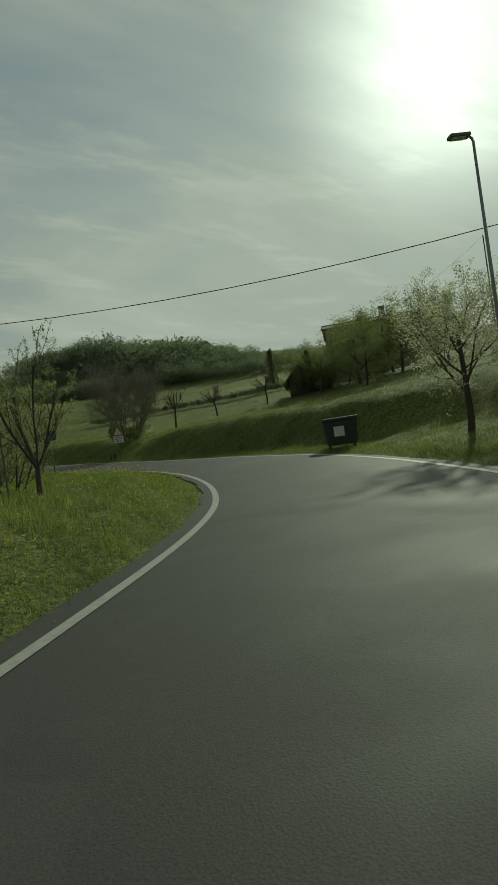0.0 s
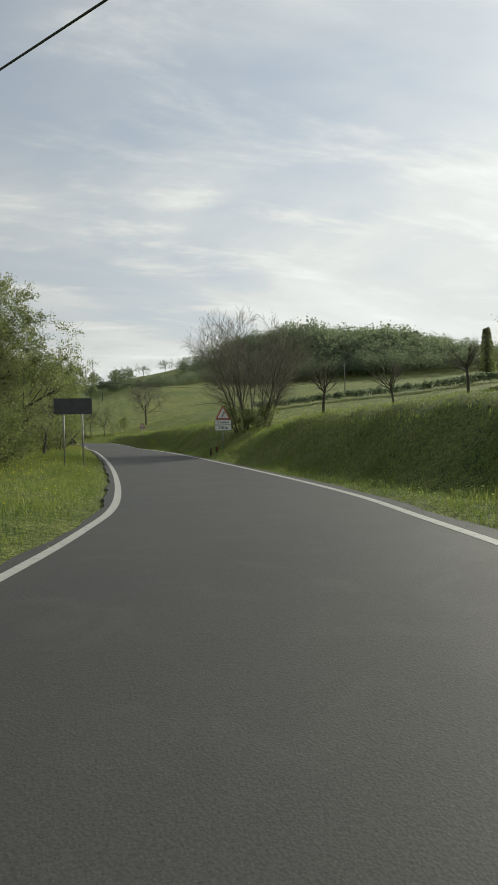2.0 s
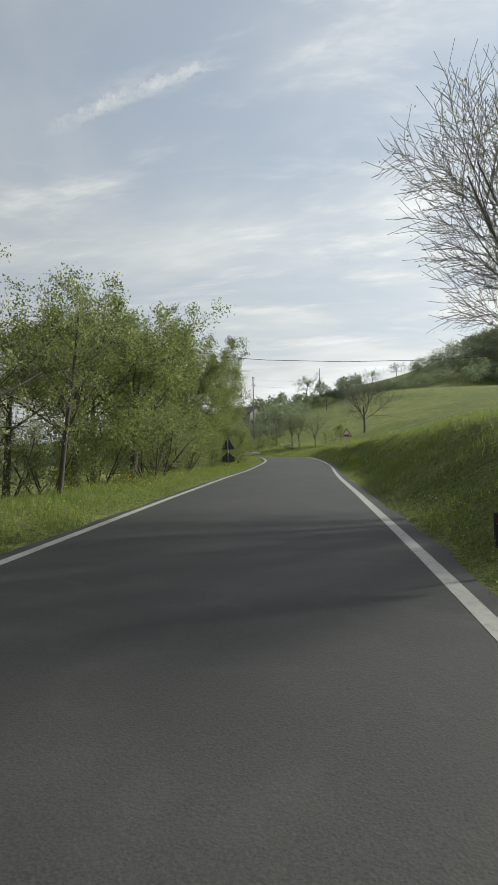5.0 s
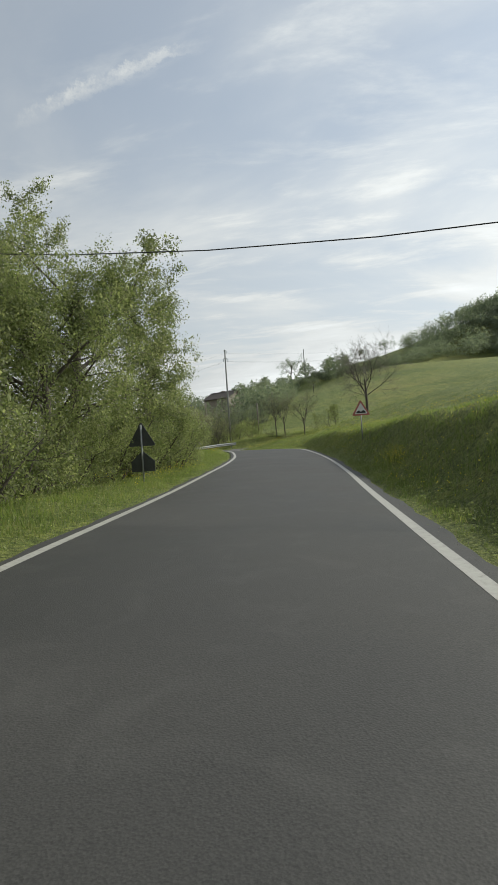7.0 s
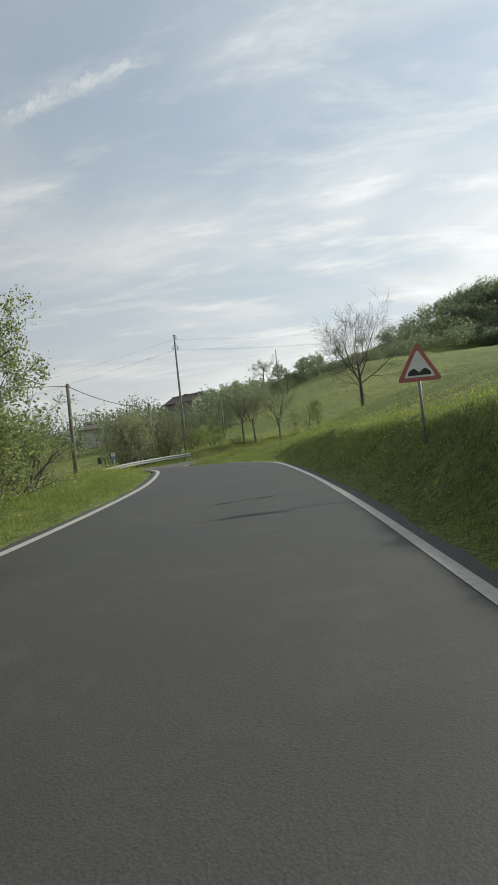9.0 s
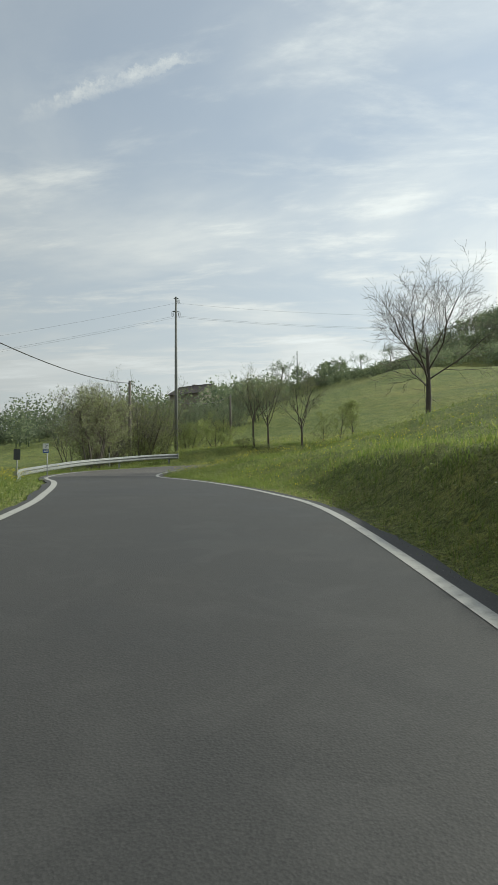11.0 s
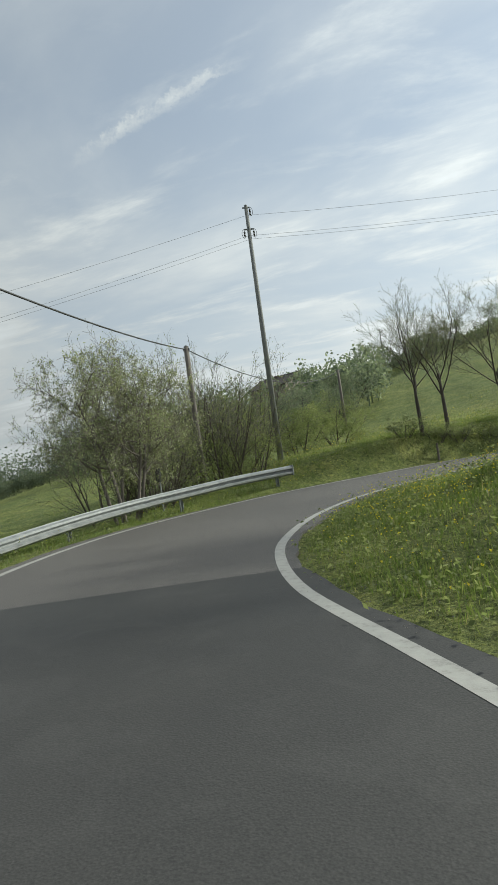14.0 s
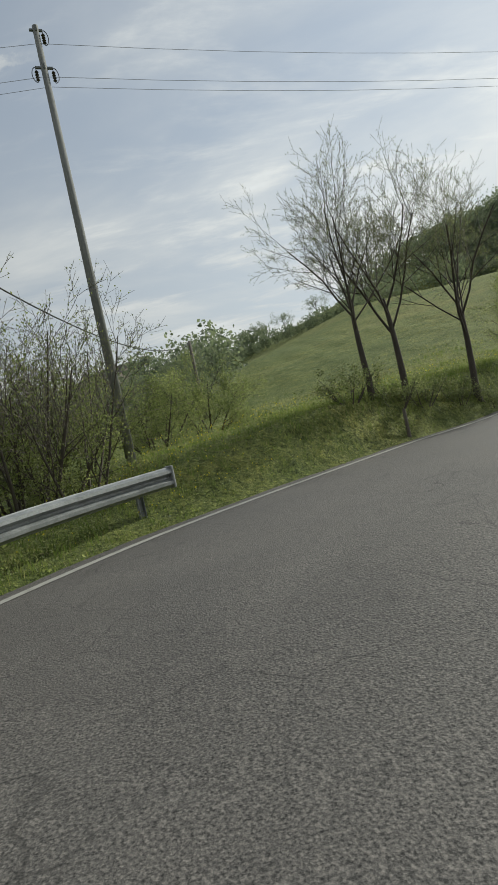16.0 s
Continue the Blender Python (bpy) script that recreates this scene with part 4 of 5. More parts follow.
# right of the road
plant(T_SPRAY, 19.5, 46.6, 40, 1.36, 1.12)
plant(tree("bramble_bush", dict(THICKET, trunk=1.3), 22, "dark tangled bush under the bare shrub", "bush", leaf=LEAF_OAK, count=9000, size=0.045, spread=0.08), 18.6, 45.4, 0, 1.2)
plant(T_POLLARD, 23.9, 46.2, 0, 0.95)
plant(T_POLLARD, 31.7, 51.4, 130, 0.95)
plant(T_POLLARD, 29.3, 39.0, 60, 0.75)
plant(T_BARE, 17.5, 118.0, 0, 1.22)
plant(tree("blossom_tree", dict(BROAD, trunk=2.9, radius=0.11, levels=3, first=0.4, kids=(9, 6, 5), lift=(0.02, 0.08, 0.05, 0.03)), 23, "fruit tree in white blossom above the bank", "tree", leaf=LEAF_PALE, count=1200, size=0.04, spread=0.06, second=(BLOSSOM, 12000, 0.042)), 16.3, 11.0, 0, 1.18)
for i, (x, y, s) in enumerate(((33.5, 27.5, 0.75), (31.0, 29.5, 0.78), (35.5, 30.0, 0.88), (36.5, 25.5, 0.82), (39.5, 28.5, 0.9), (29.0, 27.0, 0.55), (34.0, 33.5, 0.72), (30.0, 32.8, 0.58), (32.0, 35.6, 0.6), (37.5, 34.5, 0.9), (30.8, 35.2, 0.55), (33.8, 35.8, 0.62))):
    plant(T_GARDEN, x, y, 50 * i, s)
# the bend
plant(T_FORKED, 6.45, 126.3, 0, 0.71)
plant(T_FORKED, 7.5, 126.9, 75, 0.75)
plant(T_FORKED, 10.0, 128.4, 160, 0.84)
plant(T_SLIM, 11.6, 128.5, 30, 0.62)
plant(T_SLIM, 12.9, 130.5, 90, 0.66)
plant(T_UPRIGHT, 14.3, 132.4, 0, 0.72)
plant(T_WHITE, -2.25, 116.9, 0, 0.69, 1.28, label="tall bush in pale blossom behind the guard rail")
for i, (x, y, s) in enumerate(((-2.9, 120.6, 1.0), (-4.8, 120.4, 1.15), (-3.8, 122.4, 1.2), (-1.4, 126.2, 1.0), (-4.6, 126.5, 1.25), (-2.6, 119.4, 0.8), (0.4, 131.0, 1.0), (-3.0, 129.5, 1.3), (-6.5, 131.0, 1.4), (2.2, 134.5, 1.1))):
    plant(T_FULL if i in (3, 6, 9) else (T_THICK if i in (2, 7) else T_STEMS), x, y, 70 * i, s * (0.85 if i in (3, 6, 9) else 1.0))
for i, (x, y, s) in enumerate(((-2.0, 125.2, 0.80), (-2.6, 127.0, 0.84), (-5.2, 124.8, 0.7))):
    plant(T_STEMS, x, y, 55 * i + 10, s * 1.6, 1.3)
for i, (x, y, s) in enumerate(((-3.2, 121.2, 1.0), (-0.8, 125.4, 1.1), (-2.6, 125.4, 1.25), (-1.9, 129.8, 1.35))):
    plant(T_STEMS, x, y, 83 * i, s, 1.15)
for i in range(18):
    rr = random.Random(40 + i)
    x, y = -11 + i * 0.8 + rr.uniform(-1, 1), 138 + rr.uniform(0, 14) + i * 1.3
    plant((T_COPSE, T_FAR, T_COPSE)[i % 3], x, y, 37 * i, rr.uniform(0.85, 1.2) * (0.62 if i % 3 == 1 else 1.15))
for i in range(12):
    rr = random.Random(80 + i)
    plant(T_LOW, 5.9 + i * 1.1 + rr.uniform(-0.3, 0.3), 125.7 + i * 0.62 + rr.uniform(-0.4, 0.3), 31 * i, rr.uniform(0.28, 0.42), 0.8)
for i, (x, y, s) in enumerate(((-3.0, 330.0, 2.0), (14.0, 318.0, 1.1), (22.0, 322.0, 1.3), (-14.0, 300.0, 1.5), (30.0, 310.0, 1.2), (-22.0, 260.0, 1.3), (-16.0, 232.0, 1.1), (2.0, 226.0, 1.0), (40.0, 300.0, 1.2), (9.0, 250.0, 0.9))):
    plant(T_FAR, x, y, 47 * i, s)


# ---- poles, wires and cables ----
def sagged(a, b, sag, n=24):
    a, b = np.array(a, float), np.array(b, float)
    f = np.linspace(0, 1, n)[:, None]
    p = a * (1 - f) + b * f
    p[:, 2] -= 4 * sag * (f * (1 - f))[:, 0]
    return p


def cable(name, a, b, sag, r, mat, label):
    v, f = sweep(sagged(a, b, sag), r, 6)
    return tagged(mesh_object(name, v, f, mat, smooth=True), label, "cable", "overhead cables")


def wooden_post(x, y, top, label="weathered wooden telephone post"):
    z = gz(x, y)
    t = thing("telephone_post", (x, y, z), 0, label, "post", "telephone posts")
    part("post", rod(0.13, 0.095, top - z + 0.3, (0, 0, -0.3), 14), WOOD_POLE, t, smooth=True)
    part("cap", rod(0.10, 0.02, 0.06, (0, 0, top - z), 14), STEEL_DARK, t)
    part("cable_hook", merge([box(0.22, 0.05, 0.05, (0, 0, top - z - 0.18), 0.008), rod(0.03, 0.03, 0.09, (0.11, 0, top - z - 0.16), 8), rod(0.03, 0.03, 0.09, (-0.11, 0, top - z - 0.16), 8)]), STEEL_DARK, t)
    return t


wooden_post(-0.8, 101.4, 9.1)
wooden_post(-2.0, 122.86, 9.98)
wooden_post(1.6, 147.0, 11.7)
cable("telephone_cable", (-0.8, 101.4, 9.0), (-2.0, 122.86, 9.87), 0.47, 0.022, CABLE, "black telephone cable slung between wooden posts")
cable("telephone_cable", (-2.0, 122.86, 9.87), (1.6, 147.0, 11.6), 1.15, 0.020, CABLE, "black telephone cable slung between wooden posts")
cable("telephone_cable", (-0.8, 101.4, 9.0), (-22.0, 60.0, 9.5), 1.0, 0.020, CABLE, "black telephone cable slung between wooden posts")
cable("telephone_cable", (1.6, 147.0, 11.6), (-9.0, 183.0, 17.0), 1.0, 0.020, CABLE, "black telephone cable leading to a far house")
wooden_post(-22.0, 60.0, 9.6)
wooden_post(-10.0, 45.0, 13.4)
wooden_post(30.0, -2.0, 10.3)
cable("telephone_cable", (-10.0, 45.0, 13.3), (30.0, -2.0, 10.2), 3.33, 0.017, CABLE, "twisted black cable crossing over the road")
wooden_post(-12.0, 72.66, 14.45)
wooden_post(90.0, 53.2, 30.15)
cable("telephone_cable", (-12.0, 72.66, 14.36), (90.0, 53.2, 30.02), 12.86, 0.016, CABLE, "black cable crossing over the road")


def power_pole(x, y, top, label, r=0.15):
    z = gz(x, y)
    h = top - z
    t = thing("power_pole", (x, y, z), 20, label, "utility pole", "power poles")
    part("pole", rod(r, r * 0.55, h + 0.4, (0, 0, -0.4), 16), CONCRETE, t, smooth=True)
    for dz, arm in ((-0.12, 0.18), (-1.2, 0.24)):
        part("bracket", merge([box(arm * 2, 0.06, 0.06, (0, 0, h + dz), 0.01), box(0.05, 0.22, 0.16, (0, 0, h + dz), 0.01)]), STEEL_DARK, t)
    for dz, dx in ((-0.12, 0.17), (-1.2, 0.23), (-1.2, -0.23)):
        ins = part("insulator", merge([rod(0.010, 0.010, 0.40, (dx, 0, h + dz - 0.42), 8)] + [rod(0.055, 0.035, 0.035, (dx, 0, h + dz - 0.36 + 0.075 * k), 12) for k in range(4)]), CERAMIC, t)
        side = 1 if dx > 0 else -1
        loop = [(dx + side * 0.13 * math.sin(a), 0.0, h + dz - 0.21 - 0.22 * math.cos(a)) for a in np.linspace(0.1, 3.0, 12)]
        v, f = sweep(loop, 0.012, 5)
        mesh_object("jumper", v, f, CABLE, ins)
    return t


power_pole(-0.03, 128.42, 17.60, "tall grey concrete power pole with insulators beside the bend")
power_pole(-60.2, 92.6, 4.4, "grey power pole down in the valley")
power_pole(70.0, 146.0, 24.5, "distant grey power pole")
for dz, dy in ((-0.50, 0.0), (-1.60, 0.22), (-1.60, -0.22)):
    cable("power_wire", (-0.03, 128.42 + dy, 17.60 + dz), (-60.2, 92.6 + dy, 3.9 + dz + 0.5), 2.2, 0.0055, WIRE, "thin power wire strung between tall poles")
    cable("power_wire", (-0.03, 128.42 + dy, 17.60 + dz), (70.0, 146.0 + dy, 24.5 + dz), 3.0, 0.0055, WIRE, "thin power wire strung between tall poles")
power_pole(4.0, 328.0, 52.0, "distant power pole on the ridge", 0.3)
power_pole(53.0, 68.0, 15.2, "distant power pole beside a house", 0.16)


# ---- guard rail ----
def guard_rail():
    s = STATION - S0
    k = np.where((s > 103.6) & (s < 126.3))[0]
    off = LINE[k, 3] + 1.0
    px, py = LINE[k, 0] - RIGHT[k, 0] * off, LINE[k, 1] - RIGHT[k, 1] * off
    # the beam is turned flat and sits low at its far end, where it runs into the ground
    pz = LINE[k, 2] - CANT[k] * off - 0.165 + np.interp(s[k], [103.6, 105.2, 108.5, 112, 116, 118, 120, 122, 124, 126.3], [0.02, 0.12, 0.26, 0.35, 0.40, 0.47, 0.58, 0.69, 0.78, 0.82])
    low = np.interp(s[k], [103.6, 109, 114], [0.25, 0.5, 1.0])
    root = thing("guard_rail", (0, 0, 0), 0, "galvanised steel guard rail round the outside of the bend", "guard rail")
    prof = [(-0.165, 0.0), (-0.150, 0.012), (-0.115, 0.085), (-0.065, 0.090), (-0.018, 0.006), (0.018, 0.006), (0.065, 0.090), (0.115, 0.085), (0.150, 0.012), (0.165, 0.0)]
    tx, ty = np.gradient(px), np.gradient(py)
    ln = np.hypot(tx, ty)
    nx, ny = ty / ln, -tx / ln
    per = 8
    for a in range(0, len(k) - 1, per):
        b = min(a + per + 1, len(k))
        v, f = [], []
        m = len(prof)
        for i in range(a, b):
            for dz, o in prof:
                v.append((px[i] + nx[i] * o, py[i] + ny[i] * o, pz[i] + dz * low[i]))
            for dz, o in reversed(prof):
                v.append((px[i] + nx[i] * (o - 0.006), py[i] + ny[i] * (o - 0.006), pz[i] + dz * low[i]))
        q = 2 * m
        for i in range(b - a - 1):
            for j in range(q):
                jj = (j + 1) % q
                f.append((i * q + j, (i + 1) * q + j, (i + 1) * q + jj, i * q + jj))
        f.append(tuple(range(q)))
        f.append(tuple(reversed(range((b - a - 1) * q, (b - a) * q))))
        mesh_object("beam", v, f, GALVANISED, root, smooth=False)
    for i in range(len(k) - 2, 10, -6):
        g = gz(px[i] - nx[i] * 0.12, py[i] - ny[i] * 0.12)
        hgt = pz[i] + 0.16 - g + 0.3
        bm = merge([box(0.012, 0.10, hgt, (0, 0, hgt / 2)), box(0.055, 0.012, hgt, (0.03, 0.05, hgt / 2)), box(0.055, 0.012, hgt, (0.03, -0.05, hgt / 2)), box(0.10, 0.12, 0.16, (0.05, 0, hgt - 0.16), 0.01)])
        p = part("rail_post", bm, GALVANISED, root)
        p.matrix_basis = pose(px[i] - nx[i] * 0.12, py[i] - ny[i] * 0.12, g - 0.3, 0, 0, math.degrees(math.atan2(ny[i], nx[i])))
    # cap plate on the end
    i = len(k) - 1
    e = part("end_cap", box(0.05, 0.20, 0.36, (0, 0, 0), 0.02), GALVANISED, root)
    e.matrix_basis = pose(px[i], py[i], pz[i], 0, 0, math.degrees(math.atan2(ty[i], tx[i])))


guard_rail()


# ---- road signs ----
def tri(side, drop=0.0):
    h = side * 0.866
    return [(-side / 2, -h / 3), (side / 2, -h / 3), (0, h * 2 / 3)]


def rounded(outline, r, n=4):
    out = []
    m = len(outline)
    for i in range(m):
        p, a, b = (Vector(outline[j % m]) for j in (i, i - 1, i + 1))
        da, db = (a - p).normalized(), (b - p).normalized()
        half = da.angle(db) / 2
        d = r / math.tan(half)
        c = p + (da + db).normalized() * (r / math.sin(half))
        s, e = p + da * d, p + db * d
        a0 = math.atan2(s.y - c.y, s.x - c.x)
        a1 = math.atan2(e.y - c.y, e.x - c.x)
        while a1 - a0 > math.pi: a1 -= 2 * math.pi
        while a1 - a0 < -math.pi: a1 += 2 * math.pi
        out += [(c.x + r * math.cos(a0 + (a1 - a0) * k / n), c.y + r * math.sin(a0 + (a1 - a0) * k / n)) for k in range(n + 1)]
    return out


def rect(w, h):
    return [(-w / 2, -h / 2), (w / 2, -h / 2), (w / 2, h / 2), (-w / 2, h / 2)]


def warning_face(root, side, zc, symbol):
    back = part("sign_plate", plate(rounded(tri(side), 0.045), 0.02, (0, -0.05, zc)), SIGN_RED, root, "red-bordered triangular warning plate")
    part("white_field", plate(rounded(tri(side * 0.70), 0.03), 0.004, (0, -0.055, zc)), SIGN_WHITE, back)
    part("sheet_back", plate(rounded(tri(side * 0.985), 0.045), 0.004, (0, -0.029, zc)), SIGN_BACK, back)
    if symbol == "bends":
        k = side * 0.05
        pts = [(-1.2, -3.2), (-1.2, -0.9), (1.3, 0.9), (1.3, 3.2)]
        bms = []
        for (x0, z0), (x1, z1) in zip(pts[:-1], pts[1:]):
            ln = math.hypot(x1 - x0, z1 - z0) + 0.9
            bms.append(box(0.9 * k, 0.004, ln * k, ((x0 + x1) / 2 * k, -0.058, zc + ((z0 + z1) / 2 - 0.3) * k), 0.0, (0, math.degrees(math.atan2(x1 - x0, z1 - z0)), 0)))
        bms.append(plate([(0.3 * k, 2.4 * k), (2.3 * k, 2.4 * k), (1.3 * k, 4.6 * k)], 0.004, (0, -0.060, zc - 0.3 * k)))
        part("bend_symbol", merge(bms), SIGN_BLACK, back)
    else:
        k = side
        out = [(-0.25 * k, -0.16 * k)]
        for a in np.linspace(0, 1, 25):
            x = (-0.25 + 0.5 * a) * k
            out.append((x, (-0.10 + 0.085 * abs(math.sin(2 * math.pi * a)) ** 1.2) * k))
        out.append((0.25 * k, -0.16 * k))
        part("bump_symbol", plate(out, 0.004, (0, -0.060, zc)), SIGN_BLACK, back)


def clamp_post(root, h, r=0.03, zs=()):
    part("post", rod(r, r, h + 0.3, (0, 0.02, -0.3), 12), GALVANISED, root, smooth=True)
    part("post_cap", rod(r * 1.1, r * 0.8, 0.02, (0, 0.02, h), 12), RUBBER, root)
    for z in zs:
        part("clamp", box(0.10, 0.10, 0.035, (0, 0.01, z), 0.006), GALVANISED, root)


def hairpin_sign(x, y, rz):
    z = gz(x, y)
    root = thing("hairpin_sign", (x, y, z), rz, "triangular double bend warning sign with two white panels", "road sign", "road signs")
    top = 4.64 - z
    zc = top - 0.9 * 0.866 * 2 / 3
    clamp_post(root, top - 0.06, 0.03, (zc, zc - 0.45, zc - 0.75))
    warning_face(root, 0.9, zc, "bends")
    for text, zz, hh, size in (("2 tornanti", zc - 0.26 - 0.145, 0.27, 0.165), ("100 m", zc - 0.26 - 0.435, 0.30, 0.20)):
        p = part("panel", plate(rounded(rect(0.92, hh), 0.03), 0.018, (0, -0.048, zz)), SIGN_BLACK, root, "white text panel with a black rim")
        part("panel_face", plate(rounded(rect(0.895, hh - 0.025), 0.025), 0.004, (0, -0.0525, zz)), SIGN_WHITE, p)
        letters(text, size, SIGN_BLACK, p, (0, -0.056, zz), 0, 0.003)


def bump_sign(x, y, top, rz):
    z = gz(x, y)
    root = thing("bump_sign", (x, y, z), rz, "triangular uneven road warning sign on a steel post", "road sign", "road signs")
    h = top - z
    zc = h - 0.9 * 0.866 * 2 / 3
    clamp_post(root, h - 0.1, 0.03, (zc, zc - 0.2))
    warning_face(root, 0.9, zc, "bumps")


def back_sign(x, y, rz):
    z = gz(x, y)
    root = thing("warning_sign", (x, y, z), rz, "dark sign backs, a triangle above a lower plate", "road sign", "road signs")
    h = 4.68 - z
    zc = h - 0.9 * 0.866 * 2 / 3
    clamp_post(root, h - 0.1, 0.03)
    for nm, out, zz in (("triangle_plate", rounded(tri(0.9), 0.045), zc), ("lower_plate", rounded([(-0.38, -0.26), (0.38, -0.26), (0.38, 0.06), (0.0, 0.40), (-0.38, 0.06)], 0.03), zc - 0.80)):
        p = part(nm, plate(out, 0.02, (0, -0.03, zz)), SIGN_BACK, root)
        part("stiffener", merge([box(0.5, 0.02, 0.03, (0, -0.04, zz - 0.12)), box(0.3, 0.02, 0.03, (0, -0.04, zz + 0.08))]), STEEL_DARK, p)


def town_board(x, y, rz):
    z = gz(x, y)
    root = thing("town_board", (x, y, z), rz, "dark back of a rectangular road board on two posts", "road sign", "road signs")
    top = 4.47 - z
    part("board", plate(rounded(rect(1.42, 0.62), 0.04), 0.025, (0, 0.03, top - 0.31)), SIGN_BACK, root)
    part("rail", box(1.3, 0.03, 0.04, (0, 0.015, top - 0.15)), STEEL_DARK, root)
    part("rail", box(1.3, 0.03, 0.04, (0, 0.015, top - 0.48)), STEEL_DARK, root)
    for dx in (-0.34, 0.36):
        part("post", rod(0.03, 0.03, top + 0.3, (dx, -0.015, -0.3), 12), GALVANISED, root, smooth=True)


def distance_sign(x, y, rz):
    z = gz(x, y)
    root = thing("distance_sign", (x, y, z), rz, "small white and blue kilometre plate on a steel post", "road sign", "road signs")
    h = 5.12 - z
    clamp_post(root, h, 0.025, (h - 0.1, h - 0.3))
    p = part("plate", plate(rounded(rect(0.25, 0.24), 0.02), 0.01, (-0.06, -0.03, h - 0.12)), SIGN_WHITE, root)
    letters("3", 0.17, SIGN_BLACK, p, (-0.06, -0.033, h - 0.12), 0, 0.004)
    q = part("lower_plate", plate(rounded(rect(0.25, 0.16), 0.02), 0.01, (-0.06, -0.03, h - 0.34)), SIGN_BLUE, root)
    part("mark", plate(rect(0.16, 0.045), 0.003, (-0.06, -0.033, h - 0.34)), SIGN_WHITE, q)


def marker_post(x, y, rz, lean=0):
    z = gz(x, y)
    root = thing("marker_post", (x, y, z), rz, "short dark roadside marker with a red reflector", "marker post", "marker posts")
    part("post", merge([box(0.10, 0.07, 0.50, (0, 0, 0.13), 0.015)]), RUBBER, root)
    part("reflector", box(0.05, 0.012, 0.09, (0, -0.038, 0.28), 0.004), REFLECTOR, root)


hairpin_sign(16.58, 42.1, 8)
bump_sign(14.72, 81.45, 5.69, 6)
back_sign(7.25, 70.6, 182)
town_board(9.36, 35.8, 182)
distance_sign(-0.75, 108.0, 20)
marker_post(16.0, 42.7, 5)
marker_post(16.3, 42.6, 5)


def dark_board(x, y, rz, mid=4.4):
    z = gz(x, y)
    root = thing("curve_board", (x, y, z), rz, "dark back of a small board behind the guard rail", "road sign", "road signs")
    part("board", plate(rounded(rect(0.26, 0.44), 0.03), 0.02, (0, 0.02, mid - z)), SIGN_BACK, root)
    part("post", rod(0.025, 0.025, mid - z + 0.5, (0, -0.01, -0.3), 10), GALVANISED, root)


dark_board(-1.1, 106.1, 200, 4.62)
dark_board(-1.95, 118.7, 150, 5.08)
# wooden stakes and a stump by the hairpin
for x, y, h, lab in ((6.9, 125.5, 0.7, "short pale wooden stake at the verge"), (11.0, 128.2, 0.8, "short pale wooden stake at the verge")):
    t = thing("stake", (x, y, gz(x, y)), 0, lab, "stake", "stakes")
    part("stake_body", rod(0.05, 0.04, h + 0.2, (0, 0, -0.2), 8), BARK_PALE, t)
t = thing("marker_stake", (2.84, 14.97, gz(2.84, 14.97)), 0, "tall thin pale stake in the grass", "stake", "stakes")
part("stake_body", rod(0.022, 0.02, 2.05, (0, 0, -0.2), 8), BARK_PALE, t)


# ---- street lamp and bin at the first bend ----
def street_lamp(x, y, rz):
    z = gz(x, y)
    t = thing("street_lamp", (x, y, z), rz, "slender grey street lamp with a flat lamp head", "street lamp")
    h = 8.62 - z
    part("pole", rod(0.06, 0.032, h + 0.3, (0, 0, -0.3), 14), GALVANISED, t, smooth=True)
    v, f = sweep([(0, 0, h - 0.05), (-0.02, 0, h + 0.06), (-0.08, 0, h + 0.11), (-0.16, 0, h + 0.13)], 0.03, 8)
    mesh_object("arm", v, f, GALVANISED, t, smooth=True)
    hd = part("lamp_head", box(0.52, 0.24, 0.09, (-0.34, 0, h + 0.14), 0.03), STEEL_DARK, t)
    part("lens", box(0.34, 0.18, 0.02, (-0.36, 0, h + 0.088), 0.006), SIGN_WHITE, hd)


street_lamp(13.0, 7.6, -30)


def waste_bin(x, y, rz):
    z = gz(x, y)
    t = thing("waste_container", (x, y, z), rz, "dark green wheeled waste container with a pale notice", "bin")
    body = box(1.35, 0.95, 0.95, (0, 0, 0.65), 0.05)
    for v in body.verts:
        k = 0.88 + 0.12 * (v.co.z - 0.17) / 0.95
        v.co.x *= k; v.co.y *= k
    part("body", body, PLASTIC_DARK, t)
    lid = box(1.42, 1.02, 0.16, (0, 0, 1.2), 0.06)
    part("lid", lid, PLASTIC_DARK, t)
    part("notice", plate(rect(0.42, 0.40), 0.004, (-0.1, -0.476, 0.72)), SIGN_WHITE, t)
    for dx in (-0.5, 0.5):
        for dy in (-0.32, 0.32):
            bm = bmesh.new()
            bmesh.ops.create_cone(bm, cap_ends=True, segments=16, radius1=0.09, radius2=0.09, depth=0.05)
            bmesh.ops.transform(bm, matrix=Euler((0, radians(90), 0)).to_matrix().to_4x4(), verts=bm.verts)
            bmesh.ops.translate(bm, vec=(dx, dy, 0.09), verts=bm.verts)
            part("wheel", bm, RUBBER, t)


waste_bin(16.1, 16.8, -38)


